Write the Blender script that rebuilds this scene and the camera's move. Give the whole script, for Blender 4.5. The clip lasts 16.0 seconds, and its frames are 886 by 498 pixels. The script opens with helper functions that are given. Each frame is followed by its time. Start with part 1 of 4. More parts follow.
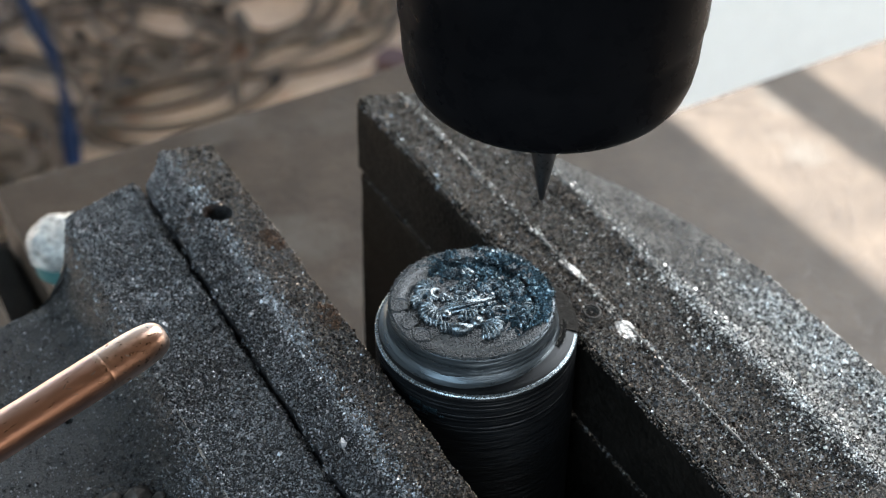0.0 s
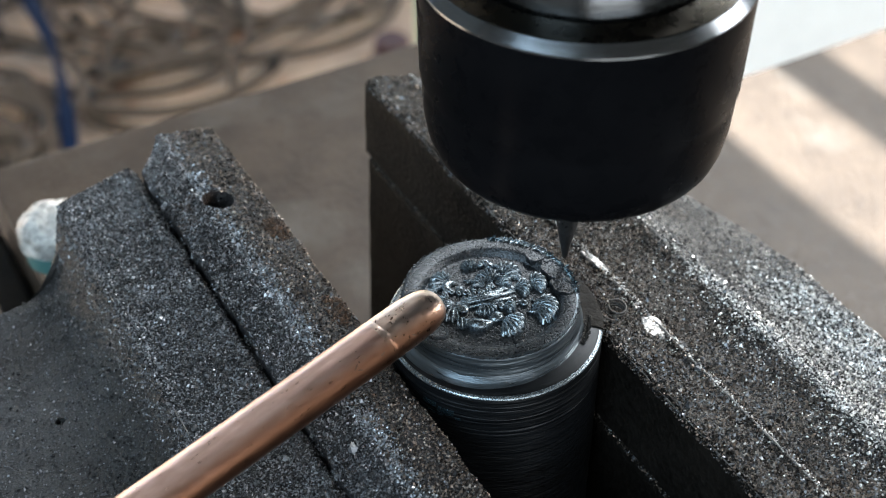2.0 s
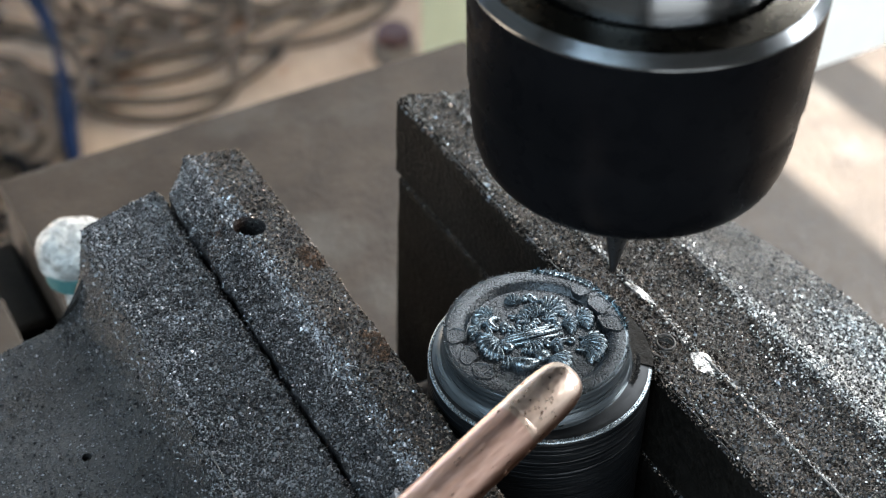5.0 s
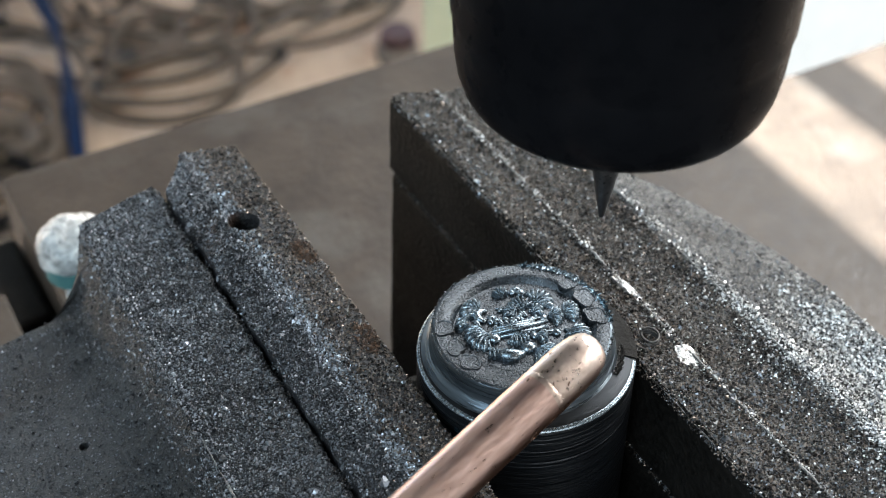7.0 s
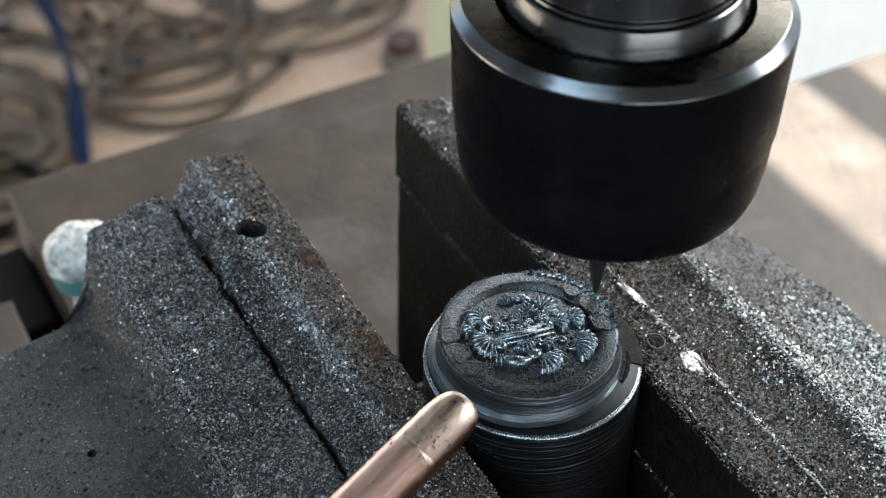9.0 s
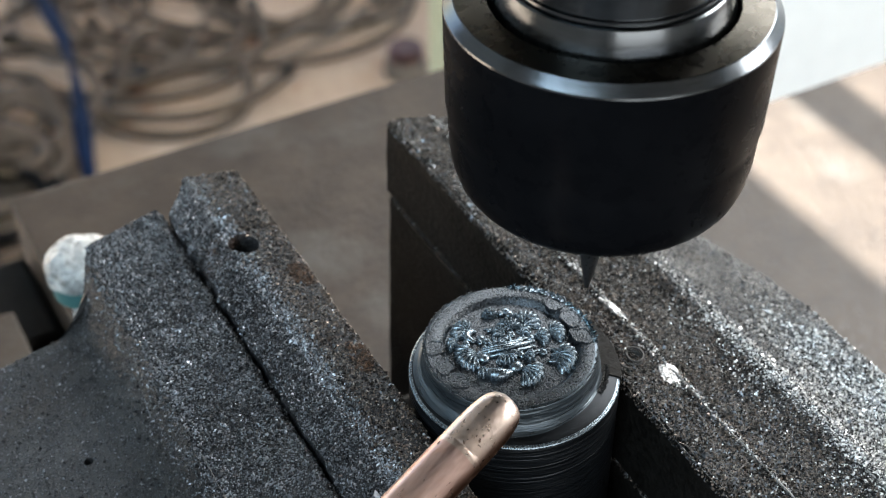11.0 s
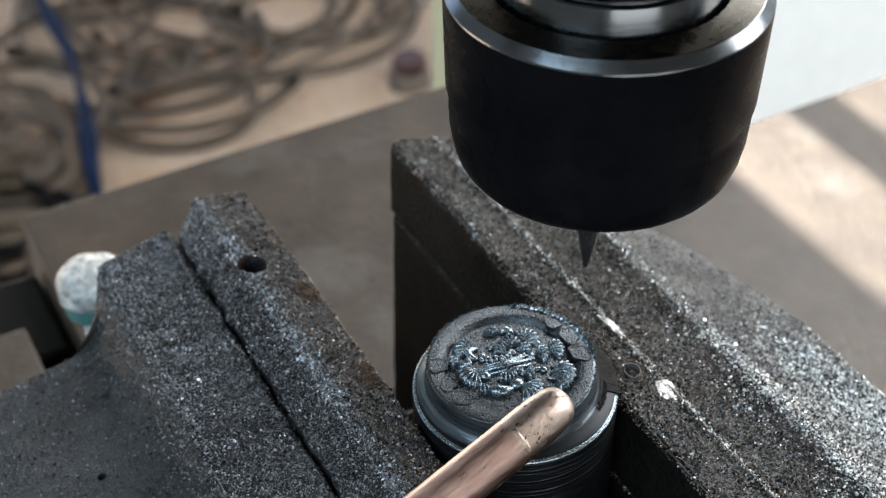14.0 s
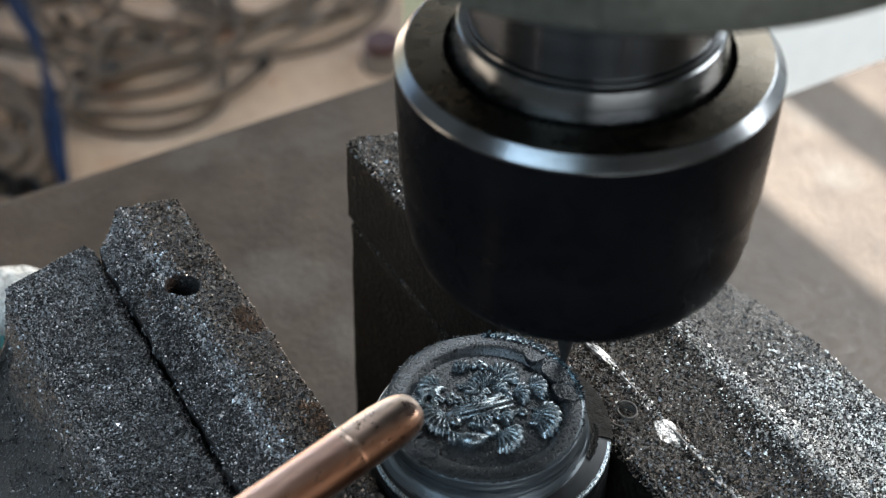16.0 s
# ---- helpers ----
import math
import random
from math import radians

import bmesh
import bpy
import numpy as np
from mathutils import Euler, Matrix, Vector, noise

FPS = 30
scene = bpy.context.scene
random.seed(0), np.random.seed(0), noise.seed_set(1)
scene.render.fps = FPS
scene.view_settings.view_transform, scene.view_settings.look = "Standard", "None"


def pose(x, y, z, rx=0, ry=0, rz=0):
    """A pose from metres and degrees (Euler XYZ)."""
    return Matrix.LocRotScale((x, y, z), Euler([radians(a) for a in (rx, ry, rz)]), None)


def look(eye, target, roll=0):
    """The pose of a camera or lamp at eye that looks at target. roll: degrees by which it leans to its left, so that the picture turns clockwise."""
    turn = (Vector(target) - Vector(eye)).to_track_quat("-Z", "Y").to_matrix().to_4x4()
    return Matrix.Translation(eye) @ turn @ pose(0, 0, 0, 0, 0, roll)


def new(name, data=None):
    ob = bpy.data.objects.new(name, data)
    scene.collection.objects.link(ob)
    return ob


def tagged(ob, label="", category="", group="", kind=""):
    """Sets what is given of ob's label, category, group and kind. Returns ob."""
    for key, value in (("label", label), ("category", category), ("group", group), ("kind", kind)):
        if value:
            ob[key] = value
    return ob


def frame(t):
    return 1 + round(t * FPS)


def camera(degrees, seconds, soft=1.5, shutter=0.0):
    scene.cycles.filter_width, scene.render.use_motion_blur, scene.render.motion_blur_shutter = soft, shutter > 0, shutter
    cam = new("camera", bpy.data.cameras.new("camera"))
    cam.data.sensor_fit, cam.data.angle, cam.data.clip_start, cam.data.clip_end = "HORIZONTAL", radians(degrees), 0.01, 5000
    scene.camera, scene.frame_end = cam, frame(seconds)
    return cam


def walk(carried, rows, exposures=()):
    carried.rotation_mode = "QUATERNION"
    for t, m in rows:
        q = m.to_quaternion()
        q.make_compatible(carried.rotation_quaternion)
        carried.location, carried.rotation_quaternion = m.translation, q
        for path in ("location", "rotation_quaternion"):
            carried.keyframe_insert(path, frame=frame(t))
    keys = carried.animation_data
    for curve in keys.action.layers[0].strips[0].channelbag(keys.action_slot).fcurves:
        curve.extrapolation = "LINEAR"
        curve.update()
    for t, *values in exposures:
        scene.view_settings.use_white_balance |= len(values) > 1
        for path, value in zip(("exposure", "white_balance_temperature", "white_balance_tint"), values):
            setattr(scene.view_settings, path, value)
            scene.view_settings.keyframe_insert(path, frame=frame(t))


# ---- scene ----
cam = camera(35.94, 16.0, soft=0.65)
cam.data.dof.use_dof = True
cam.data.dof.focus_distance = 0.182
cam.data.dof.aperture_fstop = 28.0

PATH = [
    (0, (-0.07629, -0.12701, 0.21562), (-0.00096, 0.00678, 0.08746), -0.24),
    (0.5, (-0.07627, -0.12549, 0.21063), (-0.00107, 0.00811, 0.08219), -0.17),
    (1, (-0.07607, -0.12116, 0.20978), (-0.00115, 0.01185, 0.08056), -0.16),
    (1.5, (-0.07333, -0.11766, 0.20804), (0.00184, 0.01481, 0.07842), 0.01),
    (2, (-0.07356, -0.11682, 0.20811), (0.00140, 0.01555, 0.07827), -0.01),
    (2.5, (-0.07315, -0.11593, 0.20656), (0.00206, 0.01596, 0.07637), 0.16),
    (3, (-0.07412, -0.11213, 0.20446), (0.00084, 0.01930, 0.07365), 0.14),
    (3.5, (-0.07425, -0.10511, 0.20684), (0.00078, 0.02631, 0.07607), 0.22),
    (6, (-0.07470, -0.10688, 0.20877), (-0.00024, 0.02399, 0.07713), 0.40),
    (6.5, (-0.07578, -0.10831, 0.20943), (-0.00161, 0.02285, 0.07791), 0.32),
    (7, (-0.07430, -0.10988, 0.21030), (-0.00012, 0.02165, 0.07916), 0.25),
    (7.5, (-0.07555, -0.11082, 0.21033), (-0.00168, 0.02113, 0.07943), 0.08),
    (8, (-0.07571, -0.11028, 0.21051), (-0.00197, 0.02188, 0.07976), -0.01),
    (8.5, (-0.07527, -0.10952, 0.21116), (-0.00152, 0.02269, 0.08047), 0.07),
    (9, (-0.07468, -0.11020, 0.21100), (-0.00088, 0.02215, 0.08047), -0.01),
    (11.5, (-0.07423, -0.11553, 0.21662), (-0.00075, 0.01794, 0.08706), -0.11),
    (12, (-0.07538, -0.11521, 0.21656), (-0.00191, 0.01834, 0.08707), -0.12),
    (12.5, (-0.07384, -0.11564, 0.21621), (-0.00035, 0.01810, 0.08693), -0.14),
    (13, (-0.07429, -0.11429, 0.21694), (-0.00095, 0.01965, 0.08777), -0.25),
    (13.5, (-0.07698, -0.11595, 0.21848), (-0.00360, 0.01818, 0.08955), -0.30),
    (14, (-0.07565, -0.11832, 0.22114), (-0.00226, 0.01608, 0.09249), -0.46),
    (14.5, (-0.07548, -0.11601, 0.22239), (-0.00199, 0.01870, 0.09413), -0.53),
    (15, (-0.07319, -0.10627, 0.21766), (0.00038, 0.02810, 0.08908), -0.45),
    (15.5, (-0.06429, -0.09519, 0.20450), (0.01022, 0.03771, 0.07493), -0.29),
    (16, (-0.06099, -0.09585, 0.20513), (0.01445, 0.03531, 0.07434), -0.12),
]
walk(cam, [(t, look(eye, target, roll)) for t, eye, target, roll in PATH], [(0.0, 3.08, 6550, 9), (1.0, 3.12, 6550, 9), (2.0, 3.26, 6550, 9), (3.5, 3.34, 6550, 9), (6.0, 3.40, 6550, 9), (8.0, 3.31, 6550, 9), (12.0, 3.26, 6550, 9), (14.0, 3.19, 6550, 9), (15.5, 3.19, 6550, 9), (16.0, 3.03, 6550, 9)])

# ---------------------------------------------------------------- light
SUN_ELEVATION = 60.0
world = bpy.data.worlds.new("world")
scene.world = world
world.use_nodes = True
wn = world.node_tree.nodes
sky = wn.new("ShaderNodeTexSky")
sky.sky_type = "NISHITA"
sky.sun_disc = False
sky.sun_elevation = radians(SUN_ELEVATION)
sky.sun_rotation = 0.0
world.node_tree.links.new(sky.outputs["Color"], wn["Background"].inputs["Color"])
wn["Background"].inputs["Strength"].default_value = 0.036

sun = new("sun", bpy.data.lights.new("sun", "SUN"))
sun.data.energy = 4.7
sun.data.angle = radians(0.5)
sun.data.color = (1.0, 0.985, 0.95)
sun.matrix_world = look((0, math.cos(radians(SUN_ELEVATION)), math.sin(radians(SUN_ELEVATION))), (0, 0, 0))


def window_lamp(name, eye, target, width, height, watts, color):
    lamp = new(name, bpy.data.lights.new(name, "AREA"))
    lamp.data.shape, lamp.data.size, lamp.data.size_y = "RECTANGLE", width, height
    lamp.data.energy, lamp.data.color = watts, color
    lamp.matrix_world = look(eye, target)
    return lamp


# Daylight in the opening of the west window.
window_lamp("west_window_light", (-1.19, -0.66, 1.06), (0, -0.03, 0.10), 1.0, 0.75, 2.9, (0.66, 0.86, 1.0))
# Daylight in the opening of the wide north window.
window_lamp("north_window_light", (0.66, 0.44, 0.76), (0.30, -0.20, 0.20), 0.72, 0.52, 2.2, (0.95, 0.98, 1.0))
# Daylight in the opening of the south window.
window_lamp("south_window_light", (-0.25, -1.51, 0.28), (-0.1, 0, 0.18), 1.25, 0.85, 1.35, (1.0, 0.97, 0.93))
# Fill lamp added in an unseen east opening, to brighten the rear jaw's flank.
window_lamp("east_window_light", (1.57, -0.35, 0.79), (0.05, -0.04, 0.07), 0.72, 0.52, 3.0, (1.0, 0.97, 0.93))

# ---------------------------------------------------------------- materials
CM = 100.0


def mat(name, dark, light, rough=0.5, metal=0.0, coarse=1.5, fine=25.0, bump=0.15, bump_scale=None, spots=None, stretch=(1, 1, 1), random_value=0.0, island=0.0, rough_spread=0.12, depth=0.02, specular=0.5):
    """A surface whose colour wanders between two tones at two scales, with fine relief. Scales are per centimetre."""
    m = bpy.data.materials.new(name)
    m.use_nodes = True
    n, l = m.node_tree.nodes, m.node_tree.links
    b = n["Principled BSDF"]
    b.inputs["Metallic"].default_value = metal
    b.inputs["Specular IOR Level"].default_value = specular
    geo = n.new("ShaderNodeTexCoord")
    mp = n.new("ShaderNodeMapping")
    mp.inputs["Scale"].default_value = [CM * s for s in stretch]
    l.new(geo.outputs["Object"], mp.inputs["Vector"])

    def tex(scale, detail=4.0, roughness=0.6):
        t = n.new("ShaderNodeTexNoise")
        t.inputs["Scale"].default_value = scale
        t.inputs["Detail"].default_value = detail
        t.inputs["Roughness"].default_value = roughness
        l.new(mp.outputs["Vector"], t.inputs["Vector"])
        return t.outputs["Fac"]

    a, c = tex(coarse), tex(fine, 3.0)
    mix = n.new("ShaderNodeMath")
    mix.operation = "MULTIPLY_ADD"
    l.new(a, mix.inputs[0])
    mix.inputs[1].default_value = 0.6
    half = n.new("ShaderNodeMath")
    half.operation = "MULTIPLY"
    half.inputs[1].default_value = 0.4
    l.new(c, half.inputs[0])
    l.new(half.outputs[0], mix.inputs[2])
    value = mix.outputs[0]
    if random_value or island:
        src = n.new("ShaderNodeNewGeometry").outputs["Random Per Island"] if island else n.new("ShaderNodeObjectInfo").outputs["Random"]
        add = n.new("ShaderNodeMath")
        add.operation = "MULTIPLY_ADD"
        l.new(src, add.inputs[0])
        add.inputs[1].default_value = island or random_value
        sub = n.new("ShaderNodeMath")
        sub.operation = "SUBTRACT"
        l.new(value, sub.inputs[0])
        sub.inputs[1].default_value = (island or random_value) / 2
        l.new(sub.outputs[0], add.inputs[2])
        value = add.outputs[0]
    ramp = n.new("ShaderNodeValToRGB")
    ramp.color_ramp.elements[0].position, ramp.color_ramp.elements[1].position = 0.34, 0.66
    ramp.color_ramp.elements[0].color = (*dark, 1)
    ramp.color_ramp.elements[1].color = (*light, 1)
    l.new(value, ramp.inputs["Fac"])
    color = ramp.outputs["Color"]
    if spots:
        scale, low, high, tint = spots
        s = tex(scale, 5.0, 0.65)
        sr = n.new("ShaderNodeMapRange")
        sr.inputs["From Min"].default_value, sr.inputs["From Max"].default_value = low, high
        l.new(s, sr.inputs["Value"])
        mc = n.new("ShaderNodeMix")
        mc.data_type = "RGBA"
        l.new(sr.outputs["Result"], mc.inputs["Factor"])
        l.new(color, mc.inputs["A"])
        mc.inputs["B"].default_value = (*tint, 1)
        color = mc.outputs["Result"]
    l.new(color, b.inputs["Base Color"])
    rr = n.new("ShaderNodeMapRange")
    rr.inputs["From Min"].default_value, rr.inputs["From Max"].default_value = 0.3, 0.7
    rr.inputs["To Min"].default_value, rr.inputs["To Max"].default_value = rough - rough_spread, rough + rough_spread
    l.new(c, rr.inputs["Value"])
    l.new(rr.outputs["Result"], b.inputs["Roughness"])
    if bump:
        bp = n.new("ShaderNodeBump")
        bp.inputs["Strength"].default_value = bump
        bp.inputs["Distance"].default_value = depth / CM
        l.new(tex(bump_scale or fine, 3.0), bp.inputs["Height"])
        l.new(bp.outputs["Normal"], b.inputs["Normal"])
    return m


cast_iron = mat("cast_iron", (0.012, 0.012, 0.014), (0.045, 0.044, 0.046), rough=0.36, metal=0.5, coarse=0.8, fine=18, bump=1.0, bump_scale=22, depth=0.06, spots=(0.7, 0.60, 0.74, (0.075, 0.042, 0.024)))
cast_grey = mat("cast_grey", (0.012, 0.0125, 0.0135), (0.038, 0.039, 0.041), rough=0.42, metal=0.4, coarse=0.6, fine=18, bump=1.0, bump_scale=24, depth=0.04, spots=(0.5, 0.58, 0.75, (0.025, 0.022, 0.02)))

pitted_iron = mat("pitted_iron", (0.018, 0.0162, 0.0152), (0.080, 0.074, 0.069), rough=0.30, metal=0.6, coarse=0.8, fine=18, bump=1.0, bump_scale=14, depth=0.08, spots=(0.7, 0.56, 0.72, (0.060, 0.040, 0.027)))
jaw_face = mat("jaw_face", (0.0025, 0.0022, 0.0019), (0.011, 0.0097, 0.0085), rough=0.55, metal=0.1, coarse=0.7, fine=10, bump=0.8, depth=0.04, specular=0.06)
chip_brown = mat("chip_brown", (0.010, 0.0082, 0.007), (0.150, 0.124, 0.105), rough=0.34, metal=0.7, coarse=0.5, fine=8, bump=0.0, island=0.85)
chip_flank = mat("chip_flank", (0.025, 0.025, 0.025), (0.78, 0.78, 0.77), rough=0.25, metal=0.5, coarse=0.5, fine=8, bump=0.0, island=0.9)
chip_steel = mat("chip_steel", (0.020, 0.0212, 0.0235), (0.175, 0.185, 0.202), rough=0.37, metal=0.75, coarse=0.5, fine=8, bump=0.0, island=0.70)
chip_line = mat("chip_line", (0.05, 0.056, 0.064), (0.32, 0.35, 0.385), rough=0.34, metal=0.75, coarse=0.5, fine=8, bump=0.0, island=0.7)
chip_bright = mat("chip_bright", (0.30, 0.30, 0.30), (0.75, 0.75, 0.74), rough=0.2, metal=1.0, island=0.5, bump=0)
worn_steel = mat("worn_steel", (0.30, 0.295, 0.29), (0.62, 0.61, 0.60), rough=0.36, metal=0.9, coarse=4, fine=30, bump=1.0, bump_scale=12, depth=0.05, spots=(7.0, 0.50, 0.62, (0.05, 0.048, 0.045)))
scuffed_iron = mat("scuffed_iron", (0.05, 0.05, 0.05), (0.26, 0.255, 0.25), rough=0.36, metal=0.8, coarse=3, fine=30, bump=1.0, depth=0.03)
# Lighter than pitted_iron, which puts the flank's sheen into its colour.
flank_iron = mat("flank_iron", (0.026, 0.024, 0.023), (0.115, 0.110, 0.105), rough=0.27, metal=0.55, coarse=0.7, fine=16, bump=1.0, bump_scale=13, depth=0.08, spots=(0.6, 0.56, 0.72, (0.05, 0.038, 0.03)))
rust = mat("rust", (0.016, 0.008, 0.0045), (0.042, 0.020, 0.010), rough=0.6, metal=0.1, coarse=4, fine=24, bump=1.0, depth=0.05)
chip_rust = mat("chip_rust", (0.016, 0.009, 0.005), (0.075, 0.040, 0.022), rough=0.6, metal=0.3, island=0.5, bump=0)
die_steel = mat("die_steel", (0.012, 0.0142, 0.0166), (0.050, 0.057, 0.065), rough=0.31, metal=0.7, coarse=1.6, fine=30, bump=0.6, bump_scale=30, depth=0.02)
blued_steel = mat("blued_steel", (0.016, 0.030, 0.040), (0.075, 0.125, 0.160), rough=0.27, metal=0.85, coarse=2.0, fine=30, bump=0.5, depth=0.015)
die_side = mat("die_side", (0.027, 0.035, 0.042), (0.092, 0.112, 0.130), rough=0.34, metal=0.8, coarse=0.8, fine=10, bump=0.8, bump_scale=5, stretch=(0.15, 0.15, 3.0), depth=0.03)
# Darker copy of die_side: the body's shade in the vise is put into the colour.
die_shaded = mat("die_shaded", (0.0045, 0.0053, 0.0064), (0.019, 0.022, 0.026), rough=0.40, metal=0.7, coarse=0.8, fine=10, bump=0.8, bump_scale=5, stretch=(0.15, 0.15, 3.0), depth=0.03)
relief_steel = mat("relief_steel", (0.066, 0.084, 0.100), (0.27, 0.32, 0.355), rough=0.25, metal=0.87, coarse=2.0, fine=30, bump=0.4, depth=0.015)
black_oxide = mat("black_oxide", (0.0020, 0.0022, 0.0028), (0.0040, 0.0042, 0.005), rough=0.28, metal=0.0, coarse=0.6, fine=3, bump=0.03, depth=0.01, specular=0.015, rough_spread=0.03)
bright_steel = mat("bright_steel", (0.072, 0.082, 0.094), (0.135, 0.148, 0.163), rough=0.19, metal=1.0, coarse=0.8, fine=14, bump=0.12, stretch=(0.3, 0.3, 6), depth=0.006, rough_spread=0.05)
turned_steel = mat("turned_steel", (0.034, 0.029, 0.021), (0.060, 0.051, 0.038), rough=0.28, metal=1.0, coarse=0.8, fine=4, bump=0.05, rough_spread=0.04, depth=0.006)
carbide = mat("carbide", (0.05, 0.052, 0.055), (0.10, 0.10, 0.105), rough=0.35, metal=0.9, coarse=2, fine=20, bump=0.1)
gunmetal = mat("gunmetal", (0.045, 0.049, 0.043), (0.095, 0.10, 0.088), rough=0.42, metal=0.6, coarse=0.6, fine=12, bump=0.3, spots=(1.2, 0.6, 0.75, (0.05, 0.048, 0.042)))
copper = mat("copper", (0.62, 0.41, 0.35), (0.80, 0.59, 0.53), rough=0.34, metal=1.0, coarse=0.5, fine=14, bump=0.25, bump_scale=11, stretch=(1.6, 1.6, 0.35), depth=0.012, rough_spread=0.07, spots=(1.1, 0.66, 0.95, (0.55, 0.37, 0.29)))
copper_dark = mat("copper_dark", (0.07, 0.04, 0.028), (0.17, 0.10, 0.07), rough=0.55, metal=0.8, coarse=4, fine=24, bump=0.3, depth=0.01)
copper_tip = mat("copper_tip", (0.62, 0.48, 0.41), (0.82, 0.68, 0.61), rough=0.33, metal=1.0, coarse=1.6, fine=16, bump=0.35, bump_scale=9, depth=0.016, rough_spread=0.08, spots=(3.6, 0.70, 0.82, (0.40, 0.27, 0.21)))


def dim_flank(m, tint):
    """Shade put into the colour: one flank dark and coppery, the other pale."""
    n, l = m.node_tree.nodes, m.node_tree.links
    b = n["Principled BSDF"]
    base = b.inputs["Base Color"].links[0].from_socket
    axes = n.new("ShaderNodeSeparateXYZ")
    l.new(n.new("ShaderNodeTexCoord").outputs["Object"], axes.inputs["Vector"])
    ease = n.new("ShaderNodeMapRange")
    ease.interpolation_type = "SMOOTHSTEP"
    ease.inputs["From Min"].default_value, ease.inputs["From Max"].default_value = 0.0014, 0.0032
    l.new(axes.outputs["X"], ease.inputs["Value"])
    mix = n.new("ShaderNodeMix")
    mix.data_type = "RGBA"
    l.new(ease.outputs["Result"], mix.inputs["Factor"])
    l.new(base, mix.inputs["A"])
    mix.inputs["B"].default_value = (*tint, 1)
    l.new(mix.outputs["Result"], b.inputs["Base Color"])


dim_flank(copper, (0.24, 0.115, 0.07))
dim_flank(copper_tip, (0.26, 0.13, 0.08))
table_steel = mat("table_steel", (0.019, 0.0122, 0.0080), (0.055, 0.0400, 0.0285), rough=0.48, metal=0.1, coarse=0.6, fine=7, bump=0.5, depth=0.05, specular=0.3, spots=(0.22, 0.53, 0.68, (0.061, 0.053, 0.045)))
dark_steel = mat("dark_steel", (0.02, 0.019, 0.018), (0.05, 0.045, 0.042), rough=0.55, metal=0.4, coarse=0.5, fine=6, bump=0.2)
white_paint = mat("white_paint", (0.78, 0.80, 0.80), (0.86, 0.88, 0.88), rough=0.55, coarse=0.05, fine=0.8, bump=0.08)
# Greenish tint on the white wall's end: its different light put into colour.
jamb_tint = mat("jamb_tint", (0.36, 0.38, 0.24), (0.46, 0.47, 0.31), rough=0.5, coarse=0.06, fine=0.9, bump=0.08)
wall_paint = mat("wall_paint", (0.17, 0.16, 0.15), (0.24, 0.23, 0.21), rough=0.7, coarse=0.02, fine=0.3, bump=0.1)
concrete = mat("concrete", (0.20, 0.20, 0.195), (0.34, 0.335, 0.325), rough=0.7, coarse=0.03, fine=0.6, bump=0.2, depth=0.2)
floor_board = mat("floor_board", (0.37, 0.27, 0.185), (0.57, 0.445, 0.325), rough=0.7, coarse=0.05, fine=0.5, bump=0.2, depth=0.2, spots=(0.07, 0.58, 0.70, (0.34, 0.16, 0.08)))
rubber = mat("rubber", (0.062, 0.048, 0.035), (0.132, 0.102, 0.075), rough=0.75, coarse=0.1, fine=1.5, bump=0.1, specular=0.12)
grey_rubber = mat("grey_rubber", (0.11, 0.088, 0.066), (0.20, 0.165, 0.13), rough=0.75, coarse=0.1, fine=1.5, bump=0.1, specular=0.15)
blue_nylon = mat("blue_nylon", (0.003, 0.008, 0.022), (0.006, 0.019, 0.056), rough=0.7, coarse=0.3, fine=1.5, bump=0.2, specular=0.12)
white_plastic = mat("white_plastic", (0.16, 0.16, 0.155), (0.60, 0.61, 0.60), rough=0.32, coarse=1.6, fine=7, bump=1.0, bump_scale=3.5, depth=0.12, spots=(2.2, 0.54, 0.66, (0.22, 0.22, 0.21)))
teal_plastic = mat("teal_plastic", (0.03, 0.10, 0.10), (0.07, 0.18, 0.18), rough=0.4, coarse=0.8, fine=8, bump=0.2)
red_plastic = mat("red_plastic", (0.035, 0.012, 0.010), (0.075, 0.026, 0.022), rough=0.5, coarse=0.3, fine=3, bump=0.1)

# ---------------------------------------------------------------- helpers of this scene
TABLE_TO_DIE = 8.2  # centimetres from the table top up to the face of the die, which is the origin of the plan


def placed(x, y, z):
    """A point of the plan (centimetres, from the middle of the die's face) in the world."""
    return Vector((x, y, z + TABLE_TO_DIE)) / CM


ORIGIN = {}


def thing(name, base, label, category, group="", local=False):
    e = new(name)
    e.empty_display_size = 0.01
    if not local:
        e.location = placed(*base)
    ORIGIN[e] = (placed(*base), False) if not local else (Vector((0, 0, 0)), True)
    return tagged(e, label, category, group)


def part(name, bm, material, parent=None, label="", smooth=False):
    """Links a bmesh in centimetres as one mesh object under a thing or a part."""
    origin, local = ORIGIN[parent] if parent else (Vector((0, 0, 0)), False)
    for v in bm.verts:
        v.co = (v.co / CM if local else placed(*v.co)) - origin
    bmesh.ops.recalc_face_normals(bm, faces=bm.faces)
    me = bpy.data.meshes.new(name)
    bm.to_mesh(me)
    bm.free()
    if smooth:
        for p in me.polygons:
            p.use_smooth = True
    me.materials.append(material)
    ob = new(name, me)
    if parent:
        ob.parent = parent
        ORIGIN[ob] = ORIGIN[parent]
    if label:
        ob["label"] = label
    return ob


